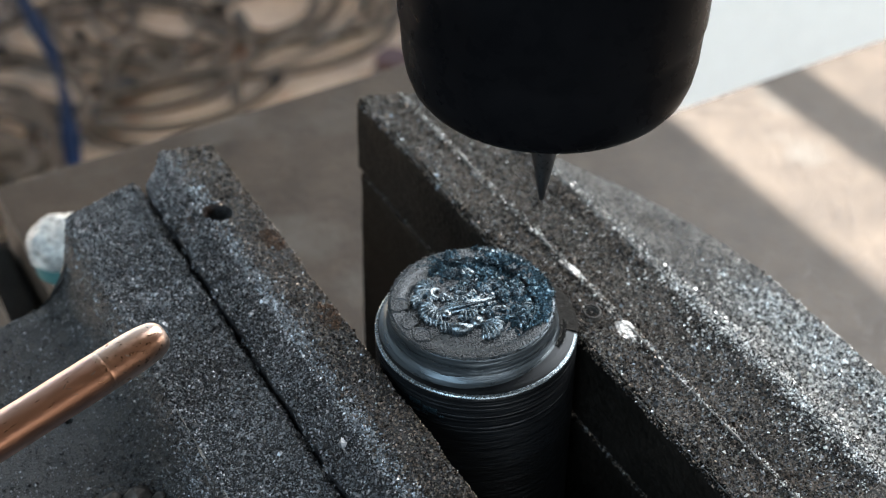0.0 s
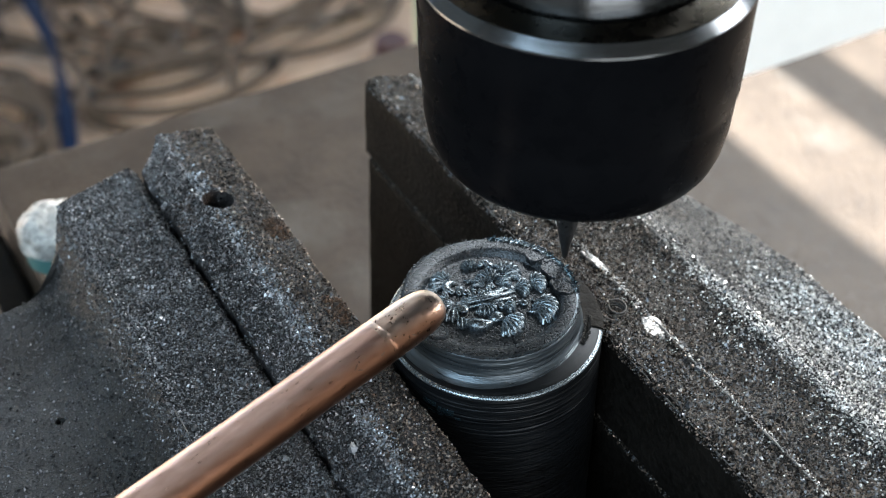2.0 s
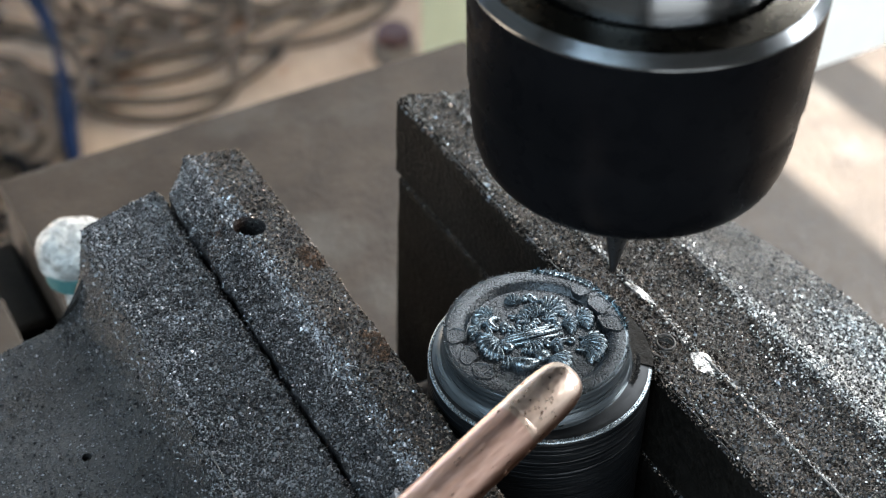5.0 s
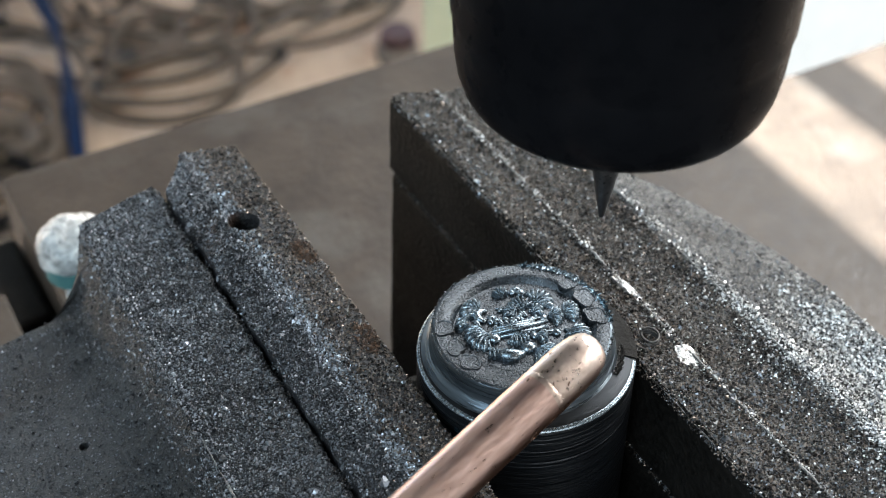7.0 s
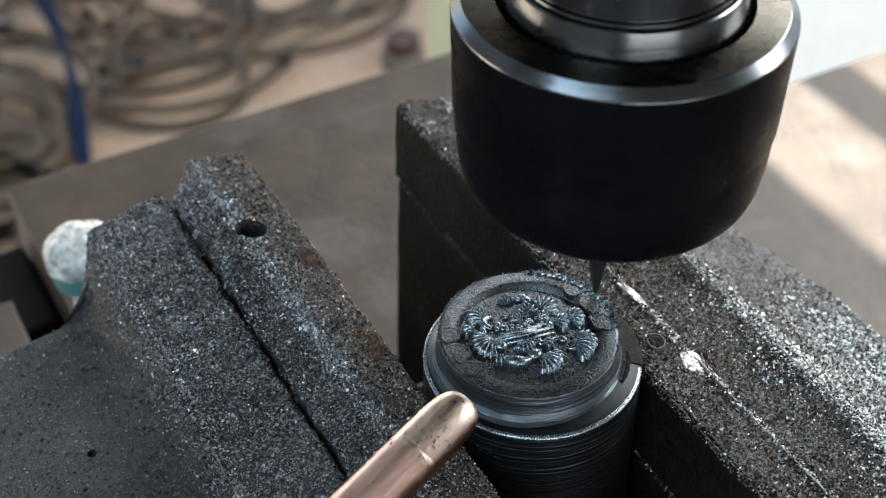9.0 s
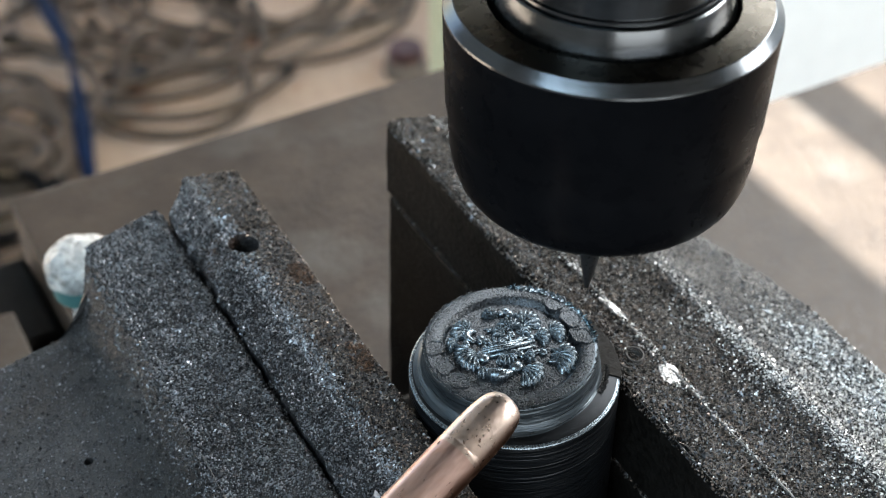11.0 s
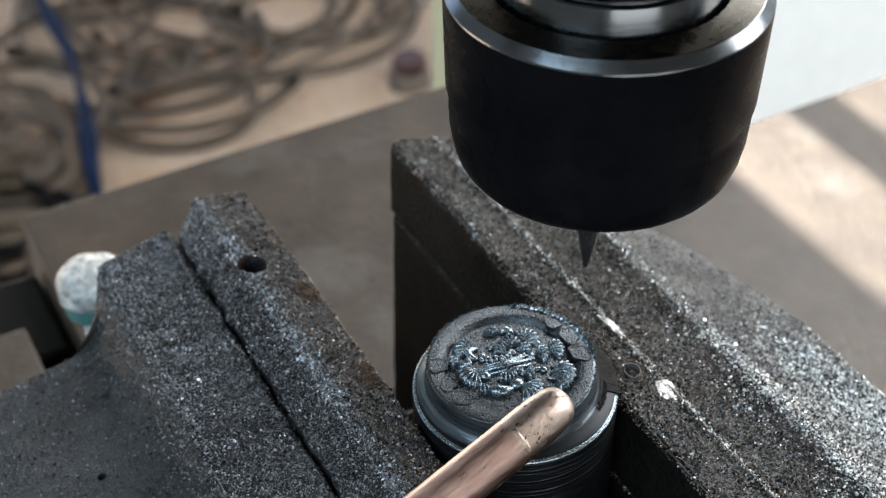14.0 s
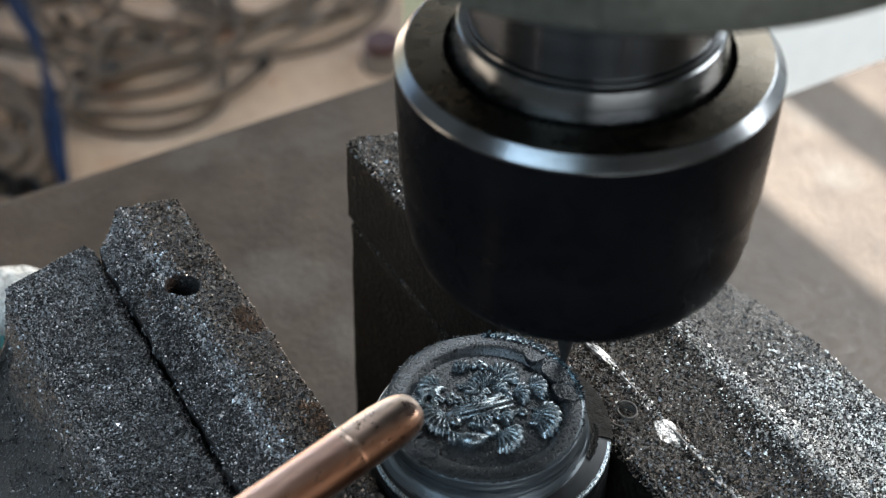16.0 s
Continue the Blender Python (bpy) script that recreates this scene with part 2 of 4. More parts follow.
def sharp(ob, degrees=35):
    """Smooth faces, with the edges over that angle kept sharp."""
    bm = bmesh.new()
    bm.from_mesh(ob.data)
    for f in bm.faces:
        f.smooth = True
    for e in bm.edges:
        if len(e.link_faces) == 2 and e.calc_face_angle(0) > radians(degrees):
            e.smooth = False
    bm.to_mesh(ob.data)
    bm.free()
    return ob


def lathe(profile, sides=64, centre=(0, 0, 0)):
    """A turned body from (radius, height) pairs."""
    bm = bmesh.new()
    rings = []
    for r, z in profile:
        if r < 1e-5:
            rings.append([bm.verts.new((centre[0], centre[1], centre[2] + z))])
        else:
            rings.append([bm.verts.new((centre[0] + r * math.cos(k * math.tau / sides), centre[1] + r * math.sin(k * math.tau / sides), centre[2] + z)) for k in range(sides)])
    for a, b in zip(rings, rings[1:]):
        for k in range(sides):
            j = (k + 1) % sides
            if len(a) == 1 and len(b) > 1:
                bm.faces.new((a[0], b[j], b[k]))
            elif len(b) == 1 and len(a) > 1:
                bm.faces.new((a[k], a[j], b[0]))
            elif len(a) > 1:
                bm.faces.new((a[k], a[j], b[j], b[k]))
    return bm


def block(x0, x1, y0, y1, z0, z1, bevel=0.0, segments=2):
    bm = bmesh.new()
    bmesh.ops.create_cube(bm, size=1.0)
    for v in bm.verts:
        v.co = (x0 + (v.co.x + 0.5) * (x1 - x0), y0 + (v.co.y + 0.5) * (y1 - y0), z0 + (v.co.z + 0.5) * (z1 - z0))
    if bevel:
        bmesh.ops.bevel(bm, geom=list(bm.edges), offset=bevel, segments=segments, affect="EDGES", profile=0.5)
    return bm


def resample(points, step):
    out = []
    for (x0, z0), (x1, z1) in zip(points, points[1:] + points[:1]):
        n = max(1, int(math.hypot(x1 - x0, z1 - z0) / step))
        out += [(x0 + (x1 - x0) * k / n, z0 + (z1 - z0) * k / n) for k in range(n)]
    return out


def casting(profile, ys, step=0.2, warp=None, rough=0.018, seed=0.0, skip=()):
    """A cast bar with a closed (x, z) section along y, uneven as sand castings are."""
    ring = resample(profile, step)
    bm = bmesh.new()
    rows = []
    for y in ys:
        row = []
        for x, z in ring:
            p = Vector((x, y, z))
            if warp:
                p = Vector(warp(p.x, p.y, p.z))
            q = Vector((p.x + seed, p.y, p.z))
            p += Vector((noise.noise(q * 1.9), noise.noise(q * 1.7 + Vector((9, 0, 0))), noise.noise(q * 2.1 + Vector((0, 7, 0))))) * rough
            p.z += noise.noise(q * 5.0) * rough * 0.5
            row.append(bm.verts.new(p))
        rows.append(row)
    n = len(ring)
    for a, b in zip(rows, rows[1:]):
        for k in range(n):
            bm.faces.new((a[k], a[(k + 1) % n], b[(k + 1) % n], b[k]))
    bm.faces.new(rows[0])
    bm.faces.new(rows[-1][::-1])
    bmesh.ops.triangulate(bm, faces=[f for f in bm.faces if len(f.verts) > 4])
    return bm


def span(a, b, step):
    n = max(1, int(round(abs(b - a) / step)))
    return [a + (b - a) * k / n for k in range(n + 1)]


def tube(points, radius, sides=10, taper=None):
    """A pipe along a row of points."""
    bm = bmesh.new()
    pts = [Vector(p) for p in points]
    rings = []
    for i, p in enumerate(pts):
        d = (pts[min(i + 1, len(pts) - 1)] - pts[max(i - 1, 0)]).normalized()
        u = d.orthogonal().normalized() if i == 0 else (u - d * u.dot(d)).normalized()
        v = d.cross(u)
        r = radius * (taper(i / (len(pts) - 1)) if taper else 1.0)
        rings.append([bm.verts.new(p + (u * math.cos(k * math.tau / sides) + v * math.sin(k * math.tau / sides)) * r) for k in range(sides)])
    for a, b in zip(rings, rings[1:]):
        for k in range(sides):
            bm.faces.new((a[k], a[(k + 1) % sides], b[(k + 1) % sides], b[k]))
    bm.faces.new(rings[0][::-1])
    bm.faces.new(rings[-1])
    return bm


def cut(ob, cutters):
    """Takes the bmeshes in cutters out of ob's mesh."""
    for bm in cutters:
        origin, local = ORIGIN[ob]
        for v in bm.verts:
            v.co = (v.co / CM if local else placed(*v.co)) - origin
        bmesh.ops.recalc_face_normals(bm, faces=bm.faces)
        me = bpy.data.meshes.new("cutter")
        bm.to_mesh(me)
        bm.free()
        tool = new("cutter", me)
        tool.parent = ob.parent
        mod = ob.modifiers.new("hole", "BOOLEAN")
        mod.operation, mod.solver, mod.object = "DIFFERENCE", "EXACT", tool
        bpy.context.view_layer.update()
        done = bpy.data.meshes.new_from_object(ob.evaluated_get(bpy.context.evaluated_depsgraph_get()))
        ob.modifiers.clear()
        bpy.data.objects.remove(tool)
        ob.data = done
    return ob


# ---------------------------------------------------------------- the room
def structure(name, bm, material, label, category):
    return tagged(part(name, bm, material), label, category, kind="structure")


def wall_with_openings(x0, x1, z0, z1, y0, y1, openings):
    """A wall in the x-z plane, as blocks around its openings (x0, x1, z0, z1), which lie side by side."""
    bm = bmesh.new()

    def add(*b):
        o = block(*b)
        me = bpy.data.meshes.new("piece")
        o.to_mesh(me)
        o.free()
        bm.from_mesh(me)
        bpy.data.meshes.remove(me)

    at = x0
    for a, b, c, d in openings:
        if a > at:
            add(at, a, y0, y1, z0, z1)
        if c > z0:
            add(a, b, y0, y1, z0, c)
        if d < z1:
            add(a, b, y0, y1, d, z1)
        at = b
    if at < x1:
        add(at, x1, y0, y1, z0, z1)
    return bm


FLOOR = -98.0
structure("floor", block(-400, 500, -200, 60, FLOOR - 4, FLOOR), concrete, "plain grey concrete floor", "floor")
structure("ground", block(-400, 500, 60.1, 900, FLOOR - 4, FLOOR), floor_board, "worn brown ground strewn with cables and hoses", "ground")
structure("wall_north", wall_with_openings(29.0, 160, FLOOR, 150, 45, 52, [(30, 104, 34, 104)]), white_paint, "white painted wall beside the workbench", "wall")
structure("wall_south", wall_with_openings(-125, 160, FLOOR, 150, -160, -152, [(-90, 40, -25, 65)]), wall_paint, "plain grey plastered wall with a wide window opening", "wall")


def side_wall(y0, y1, opening):
    """A wall across the x axis with one opening."""
    bm = wall_with_openings(-160, 52, FLOOR, 150, y0, y1, [opening])
    bmesh.ops.rotate(bm, verts=bm.verts, cent=(0, 0, 0), matrix=Matrix.Rotation(radians(90), 3, "Z"))
    return bm


# Unseen wall, kept white to throw light onto the north wall.
structure("wall_east", side_wall(-168, -160, (-73, 3, 42, 100)), white_paint, "unseen white wall that bounces light, with an opening", "wall")
# Unseen slab, added to keep sun and sky off the yard's ground.
structure("yard_roof", block(-200, 400, 118, 500, 150, 156), wall_paint, "unseen grey slab that keeps the yard in shade", "roof")
structure("ceiling", block(-125, 168, -160, 52, 150, 156), wall_paint, "plain grey ceiling", "ceiling")


structure("wall_west", side_wall(120, 127, (-118, -14, 58, 138)), wall_paint, "plain grey wall with a wide window opening", "wall")

# Unseen wall over the doorway, added so that its barred openings band the sun.
structure("lintel", wall_with_openings(-125, 29.0, 20, 150, 45, 52, [(13.4, 16.5, 44, 104), (18.3, 25.0, 44, 104)]), wall_paint, "unseen wall whose barred openings cut the sun into bands", "wall")
structure("door_jamb", block(26.4, 28.9, 45.5, 51.5, FLOOR, 20), jamb_tint, "door jamb, its greenish shade put into the colour", "door frame")

# ---------------------------------------------------------------- the machine table
table = thing("machine_table", (6, 0, -12), "worn brown-grey steel machine table with sunlit bands", "table")
def slab(outline, z0, z1):
    bm = bmesh.new()
    low = [bm.verts.new((x, y, z0)) for x, y in outline]
    top = [bm.verts.new((x, y, z1)) for x, y in outline]
    bm.faces.new(low[::-1])
    bm.faces.new(top)
    for k in range(len(outline)):
        j = (k + 1) % len(outline)
        bm.faces.new((low[k], low[j], top[j], top[k]))
    bmesh.ops.bevel(bm, geom=list(bm.edges), offset=0.08, segments=2, affect="EDGES", profile=0.5)
    return bm


plate = part("table_plate", slab([(-3.9, -40), (60, -40), (60, 11.75), (9.4, 11.75), (9.4, 17.8), (-3.9, 17.8)], -10.4, -8.2), table_steel, table)
part("side_plate", block(-30, -4.95, -40, 13.6, -10.4, -8.2, 0.06), table_steel, table)
# Black block added for the dark corner; it keeps light off the plate's side.
part("end_bracket", block(-12, -3.96, 13.62, 17.0, -20, -9.4, 0.2), jaw_face, table)
part("slot_floor", block(-5.2, -3.7, -40, 15.8, -12.4, -10.42), dark_steel, table)
for leg_x, leg_y in ((-28, -38), (56, -38), (-28, 8), (56, 9)):
    part("leg", block(leg_x, leg_x + 3, leg_y, leg_y + 2.4, FLOOR, -10.42, 0.1), dark_steel, table)

# ---------------------------------------------------------------- the vise
vise = thing("machine_vise", (1, -2, -8.2), "cast iron machine vise covered in fine steel chips", "vise")


def rear_jaw_warp(x, y, z):
    """The outer flank of the rear jaw draws in towards its far end."""
    k = 1.0
    if y > -0.5:
        k = 1.0 - 0.018 * (y + 0.5) ** 2 / 1.0
    k = max(k, 0.15)
    if x > 3.5:
        x = 3.5 + (x - 3.5) * k
    if y > 5.9:
        y += (y - 5.9) / 0.62 * (0.05 * (-0.7 - z) - (0.10 if -2.42 < z < -2.28 else 0.0))
    return x, y, z


REAR_SECTION = [(1.41, -8.2), (1.43, -2.50), (1.50, -2.42), (1.50, -2.34), (1.37, -2.26), (1.38, -0.80), (1.45, -0.68), (1.60, -0.67), (2.16, -0.87), (2.24, -0.83), (2.30, -0.86), (2.40, -0.95), (3.22, -1.02), (3.44, -0.96), (3.54, -0.94), (3.72, -1.01), (4.2, -1.48), (4.9, -1.86), (5.6, -2.0), (6.05, -2.2), (6.3, -2.7), (6.35, -8.2)]
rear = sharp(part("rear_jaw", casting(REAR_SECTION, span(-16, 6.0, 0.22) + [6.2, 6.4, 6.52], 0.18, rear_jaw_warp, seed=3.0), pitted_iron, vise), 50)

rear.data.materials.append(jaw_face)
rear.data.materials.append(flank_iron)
# Faces turned to -x get near black: their shade is put into the colour.
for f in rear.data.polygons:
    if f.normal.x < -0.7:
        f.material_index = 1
    elif f.center.x * CM + 1.0 > 3.62:
        f.material_index = 2

PLATE_SECTION = [(-1.5, -5.2), (-1.5, -0.74), (-1.54, -0.62), (-1.64, -0.55), (-2.36, -0.43), (-2.46, -0.41), (-2.54, -0.45), (-2.82, -0.66), (-2.93, -0.78), (-2.93, -5.2)]


def plate_warp(x, y, z):
    if y > 6.0:
        z -= (y - 6.0) * 0.12
        x += max(0.0, -2.45 - x) * (y - 6.0) / 0.44 * 0.8
    if x < -2.86:
        x += 0.05 * noise.noise(Vector((y * 2.1, 3, 0))) + 0.04 * noise.noise(Vector((y * 6.5, 8, z * 3)))
    return x, y, z


front_plate = part("jaw_plate", casting(PLATE_SECTION, span(-16, -5, 0.3) + span(-4.9, 6.0, 0.08) + [6.2, 6.36, 6.44], 0.12, plate_warp, rough=0.032, seed=11.0), cast_iron, vise)
cut(front_plate, [lathe([(0, -1.6), (0.235, -1.6), (0.25, 0.4), (0, 0.4)], 24, (-2.25, 4.36, 0))])
sharp(front_plate, 50)

BODY_SECTION = [(-2.975, -5.2), (-2.975, -0.96), (-3.10, -0.81), (-4.16, -1.04), (-4.30, -1.12), (-4.40, -1.34), (-4.52, -1.85), (-4.75, -2.12), (-5.2, -2.28), (-6.5, -2.45), (-9.0, -2.9), (-12.0, -3.6), (-12.0, -5.2)]


def body_warp(x, y, z):
    """The low shoulder of the sliding jaw ends short of the jaw's end, in a hollow curve."""
    if y > 5.0 and x < -4.3:
        y -= (y - 5.0) * min(1.0, (-4.3 - x) / 0.8) * 0.5
    if x > -3.12:
        x += 0.035 * noise.noise(Vector((y * 2.4, 13, 0))) + 0.045 * noise.noise(Vector((y * 7.1, 18, z * 3)))
    return x, y, z


sliding = part("sliding_jaw", casting(BODY_SECTION, span(-16, -5, 0.3) + span(-4.9, 6.0, 0.1) + [6.16, 6.28], 0.2, body_warp, rough=0.032, seed=23.0), cast_grey, vise)
cut(sliding, [lathe([(0, -4), (0.07, -4), (0.08, 0), (0, 0)], 14, (-5.54, 2.92, 0))])
sharp(sliding, 50)
part("vise_bed", block(-9.5, 6.3, -16, 4.4, -8.2, -5.22, 0.2), dark_steel, vise)

# ---------------------------------------------------------------- the die
die = thing("coin_die", (0, 0, -5.2), "dark blued steel coin die with raised ornament in the vise", "die")
BOSS_PROFILE = [(1.18, 0.0), (1.215, -0.012), (1.23, -0.04), (1.232, -0.20), (1.245, -0.29), (1.275, -0.35), (1.32, -0.39), (1.37, -0.415)]
SHOULDER_PROFILE = [(1.20, -0.37), (1.30, -0.40), (1.40, -0.425), (1.47, -0.44), (1.492, -0.45), (1.50, -0.475)]
for k in range(9):
    z = -0.60 - 0.075 * k
    SHOULDER_PROFILE += [(1.50, z), (1.492 + 0.003 * (k % 3), z - 0.012), (1.50, z - 0.028)]
SHOULDER_PROFILE += [(1.50, -5.2), (0.0, -5.2)]
sharp(part("die_boss", lathe(BOSS_PROFILE, 128), die_side, die, "turned dark steel boss"), 40)


def sector(profile, a0, a1, centre, sides=64):
    """A stretch of a turned ring between two angles."""
    bm = bmesh.new()
    rows = [[bm.verts.new((centre[0] + r * math.cos(radians(a)), centre[1] + r * math.sin(radians(a)), z)) for r, z in profile] for a in span(a0, a1, (a1 - a0) / sides)]
    n = len(profile)
    for a, b in zip(rows, rows[1:]):
        for k in range(n):
            bm.faces.new((a[k], a[(k + 1) % n], b[(k + 1) % n], b[k]))
    bm.faces.new(rows[0])
    bm.faces.new(rows[-1][::-1])
    return bm


# Thin ring of brighter steel that puts the edge's highlight into the colour.
sharp(part("shoulder_edge", sector([(1.452, -0.434), (1.475, -0.437), (1.498, -0.452), (1.503, -0.474), (1.48, -0.474)], 100, 322, (0.05, -0.05, 0), 120), relief_steel, die, "turned edge of the shoulder, brighter steel for its highlight"), 60)
# Near-black cover on the unlit stretch: shade put into the colour.
sharp(part("shoulder_scale", sector([(1.20, -0.36), (1.30, -0.385), (1.46, -0.415), (1.510, -0.44), (1.515, -0.62), (1.20, -0.62)], -36, 80, (0.05, -0.05, 0), 90), jaw_face, die, "stretch of the shoulder painted near black for its shade"), 40)
sharp(part("die_body", lathe(SHOULDER_PROFILE, 128, (0.05, -0.05, 0)), die_shaded, die, "dark steel body with turning grooves"), 25)
for a0, a1, z0, z1 in ((209, 218, -0.80, -0.90), (200, 208, -0.76, -0.84), (219, 222, -0.90, -0.94), (203, 212, -0.93, -0.96)):
    part("worn_spot", sector([(1.498, z0 + 0.01), (1.506, z0 - 0.01), (1.508, (z0 + z1) / 2), (1.506, z1 + 0.01), (1.498, z1 - 0.01)], a0, a1, (0.05, -0.05, 0), 10), blued_steel, die, "small blue-grey spot")
FACE_PROFILE = [(0.0, -0.082), (0.84, -0.082), (0.90, -0.092), (0.925, -0.088), (0.985, -0.012), (1.005, 0.0), (1.10, 0.004), (1.18, 0.0)]
sharp(part("die_face", lathe(FACE_PROFILE, 128), die_steel, die, "dark die face with a sunken ring"), 40)


def shell(cx, cy, size, turn, spread, ribs, height=0.135, smooth_rib=0.20):
    """A fan-shaped leaf whose ribs spread from its root and roll over at a scalloped edge."""
    bm = bmesh.new()
    nu, nv = ribs * 6, 9
    root = Vector((cx, cy, 0)) - Vector((math.cos(radians(turn)), math.sin(radians(turn)), 0)) * size * 0.5
    grid = []
    for i in range(nu + 1):
        u = i / nu * 2 - 1
        wave = abs(math.cos(math.pi * ribs * i / nu + math.pi / 2)) ** 0.7
        row = []
        for j in range(nv + 1):
            r = 0.10 + 0.90 * j / nv
            a = radians(turn + u * spread * (0.75 + 0.25 * r))
            reach = size * (0.88 + 0.12 * wave) * (1 - 0.18 * u * u)
            lift = (1 - (1 - min(1.0, r * 1.5)) ** 2) * math.sqrt(max(0.0, 1 - r ** 7)) * (1 - u ** 8)
            z = -0.088 + height * lift * (1 - smooth_rib + smooth_rib * wave) * (1 - 0.25 * u * u)
            row.append(bm.verts.new((root.x + reach * r * math.cos(a), root.y + reach * r * math.sin(a), z)))
        grid.append(row)
    for i in range(nu):
        for j in range(nv):
            bm.faces.new((grid[i][j], grid[i + 1][j], grid[i + 1][j + 1], grid[i][j + 1]))
    return bm


def crescent(cx, cy, radius, a0, a1, width):
    """A smooth plump scroll, thick in its middle."""
    pts = [(cx + radius * math.cos(radians(a)), cy + radius * math.sin(radians(a)), -0.055) for a in span(a0, a1, (a1 - a0) / 14)]
    return tube(pts, width, 10, lambda u: 0.25 + 0.75 * math.sin(math.pi * u))


def bead(cx, cy, r, z=-0.05):
    bm = bmesh.new()
    bmesh.ops.create_icosphere(bm, subdivisions=2, radius=r)
    for v in bm.verts:
        v.co = (cx + v.co.x * (1 + 0.3 * math.sin(cx * 41)), cy + v.co.y * (1.25 + 0.4 * math.sin(cy * 53)), z + v.co.z * 0.8)
    return bm


# Middle, size, direction, spread and ribs of each fan.
LEAVES = [
    (0.09, 0.72, 0.19, 62, 62, 5), (0.50, 0.36, 0.36, 25, 60, 7), (0.74, -0.03, 0.31, -8, 60, 7), (0.51, -0.03, 0.27, -22, 62, 6),
    (0.56, -0.52, 0.44, -35, 62, 8), (0.00, -0.57, 0.38, -60, 62, 8), (-0.58, -0.22, 0.22, -112, 34, 3), (-0.62, 0.12, 0.38, 178, 72, 9),
    (-0.68, 0.44, 0.22, 150, 46, 4), (-0.42, 0.63, 0.34, 120, 62, 7), (0.20, 0.40, 0.28, 78, 72, 7), (0.02, 0.33, 0.22, 104, 60, 5),
    (-0.16, -0.18, 0.25, -100, 64, 7), (0.14, -0.28, 0.22, -42, 50, 4), (0.34, 0.18, 0.22, 10, 55, 4),
]
SCROLLS = [(-0.27, -0.13, 0.28, 190, 285, 0.10), (0.01, 0.46, 0.15, 165, -25, 0.042), (-0.33, 0.44, 0.10, 40, 260, 0.065), (0.42, -0.40, 0.12, -150, 60, 0.05), (0.28, 0.62, 0.07, -40, 170, 0.05), (0.30, -0.16, 0.10, 170, 330, 0.035)]
BARS = [((-0.43, 0.05), (0.34, -0.09), 0.032, -0.005), ((-0.40, -0.005), (0.32, -0.145), 0.030, -0.045), ((-0.40, 0.105), (0.20, 0.005), 0.026, -0.02), ((-0.36, 0.15), (0.30, 0.03), 0.022, -0.03)]
BEADS = [(-0.43, 0.03, 0.075), (-0.12, -0.36, 0.085), (0.34, 0.60, 0.055), (0.24, 0.66, 0.045), (0.20, 0.07, 0.05), (0.29, -0.02, 0.045), (0.27, 0.09, 0.045), (0.36, 0.03, 0.045), (0.06, -0.20, 0.045), (0.36, -0.30, 0.05), (-0.50, 0.36, 0.06), (-0.27, 0.36, 0.05)]
scatter = random.Random(5)
for row_x, row_y, step, count, r in ((-0.33, 0.285, 0.072, 8, 0.040), (-0.31, 0.205, 0.075, 7, 0.036), (-0.20, -0.08, 0.06, 6, 0.028), (-0.10, 0.44, 0.07, 5, 0.034), (0.06, 0.28, 0.06, 5, 0.032)):
    BEADS += [(row_x + step * k + scatter.uniform(-0.02, 0.02), row_y - 0.016 * k + scatter.uniform(-0.025, 0.025), r * scatter.uniform(0.75, 1.25)) for k in range(count)]


def mound():
    """The uneven raised ground under the ornament."""
    bm = bmesh.new()
    n, rad = 96, 0.84
    rows = [[None] * (n + 1) for _ in range(n + 1)]
    for i in range(n + 1):
        for j in range(n + 1):
            x, y = (i / n * 2 - 1) * rad, (j / n * 2 - 1) * rad
            r = math.hypot(x, y * 1.08) / rad
            if r > 1.0:
                continue
            p = Vector((x, y, 0))
            k = max(0.0, 1 - r ** 6)
            h = 0.022 * k * max(0.0, 1 - 1.25 * r ** 2) * (0.6 + 0.9 * abs(noise.noise(p * 6.0)))
            rows[i][j] = bm.verts.new((x, y, -0.078 + h))
    for i in range(n):
        for j in range(n):
            q = [rows[i][j], rows[i + 1][j], rows[i + 1][j + 1], rows[i][j + 1]]
            if all(q):
                bm.faces.new(q)
    return bm


part("ornament_ground", mound(), die_steel, die, "uneven raised ground of the ornament", smooth=True)
for cx, cy, size, *rest in LEAVES:
    part("leaf", shell(cx, cy, size, *rest, 0.15, 0.62), relief_steel, die, smooth=True)
for scroll in SCROLLS:
    part("scroll", crescent(*scroll), relief_steel, die, smooth=True)
for a, b, w, z in BARS:
    part("bar", tube([(a[0], a[1], z), (b[0], b[1], z)], w, 8), relief_steel, die, smooth=True)
for cx, cy, r in BEADS:
    part("bead", bead(cx, cy, r), relief_steel, die, smooth=True)
for cx, cy, rx, ry, turn in ((-0.97, 0.46, 0.125, 0.11, 20), (-1.02, 0.07, 0.12, 0.105, 60), (-0.99, -0.27, 0.13, 0.11, 110), (1.04, 0.44, 0.14, 0.115, 40), (1.06, 0.05, 0.14, 0.115, 80), (0.99, -0.34, 0.14, 0.115, 110)):
    petal = lathe([(0, 0.006), (0.80, 0.006), (0.88, 0.020), (0.96, 0.020), (1.0, 0.006), (1.0, -0.09)], 28)
    for v in petal.verts:
        k = 1.28 + 0.4 * noise.noise(Vector((v.co.x * 1.2 + cx * 7, v.co.y * 1.2 + cy * 5, 0)))
        x, y = v.co.x * rx * k, v.co.y * ry * k
        c, s = math.cos(radians(turn)), math.sin(radians(turn))
        v.co = (cx * 0.98 + c * x - s * y, cy * 0.98 + s * x + c * y, v.co.z)
    part("petal", petal, die_steel, die, "flat oval petal left on the rim", smooth=False)

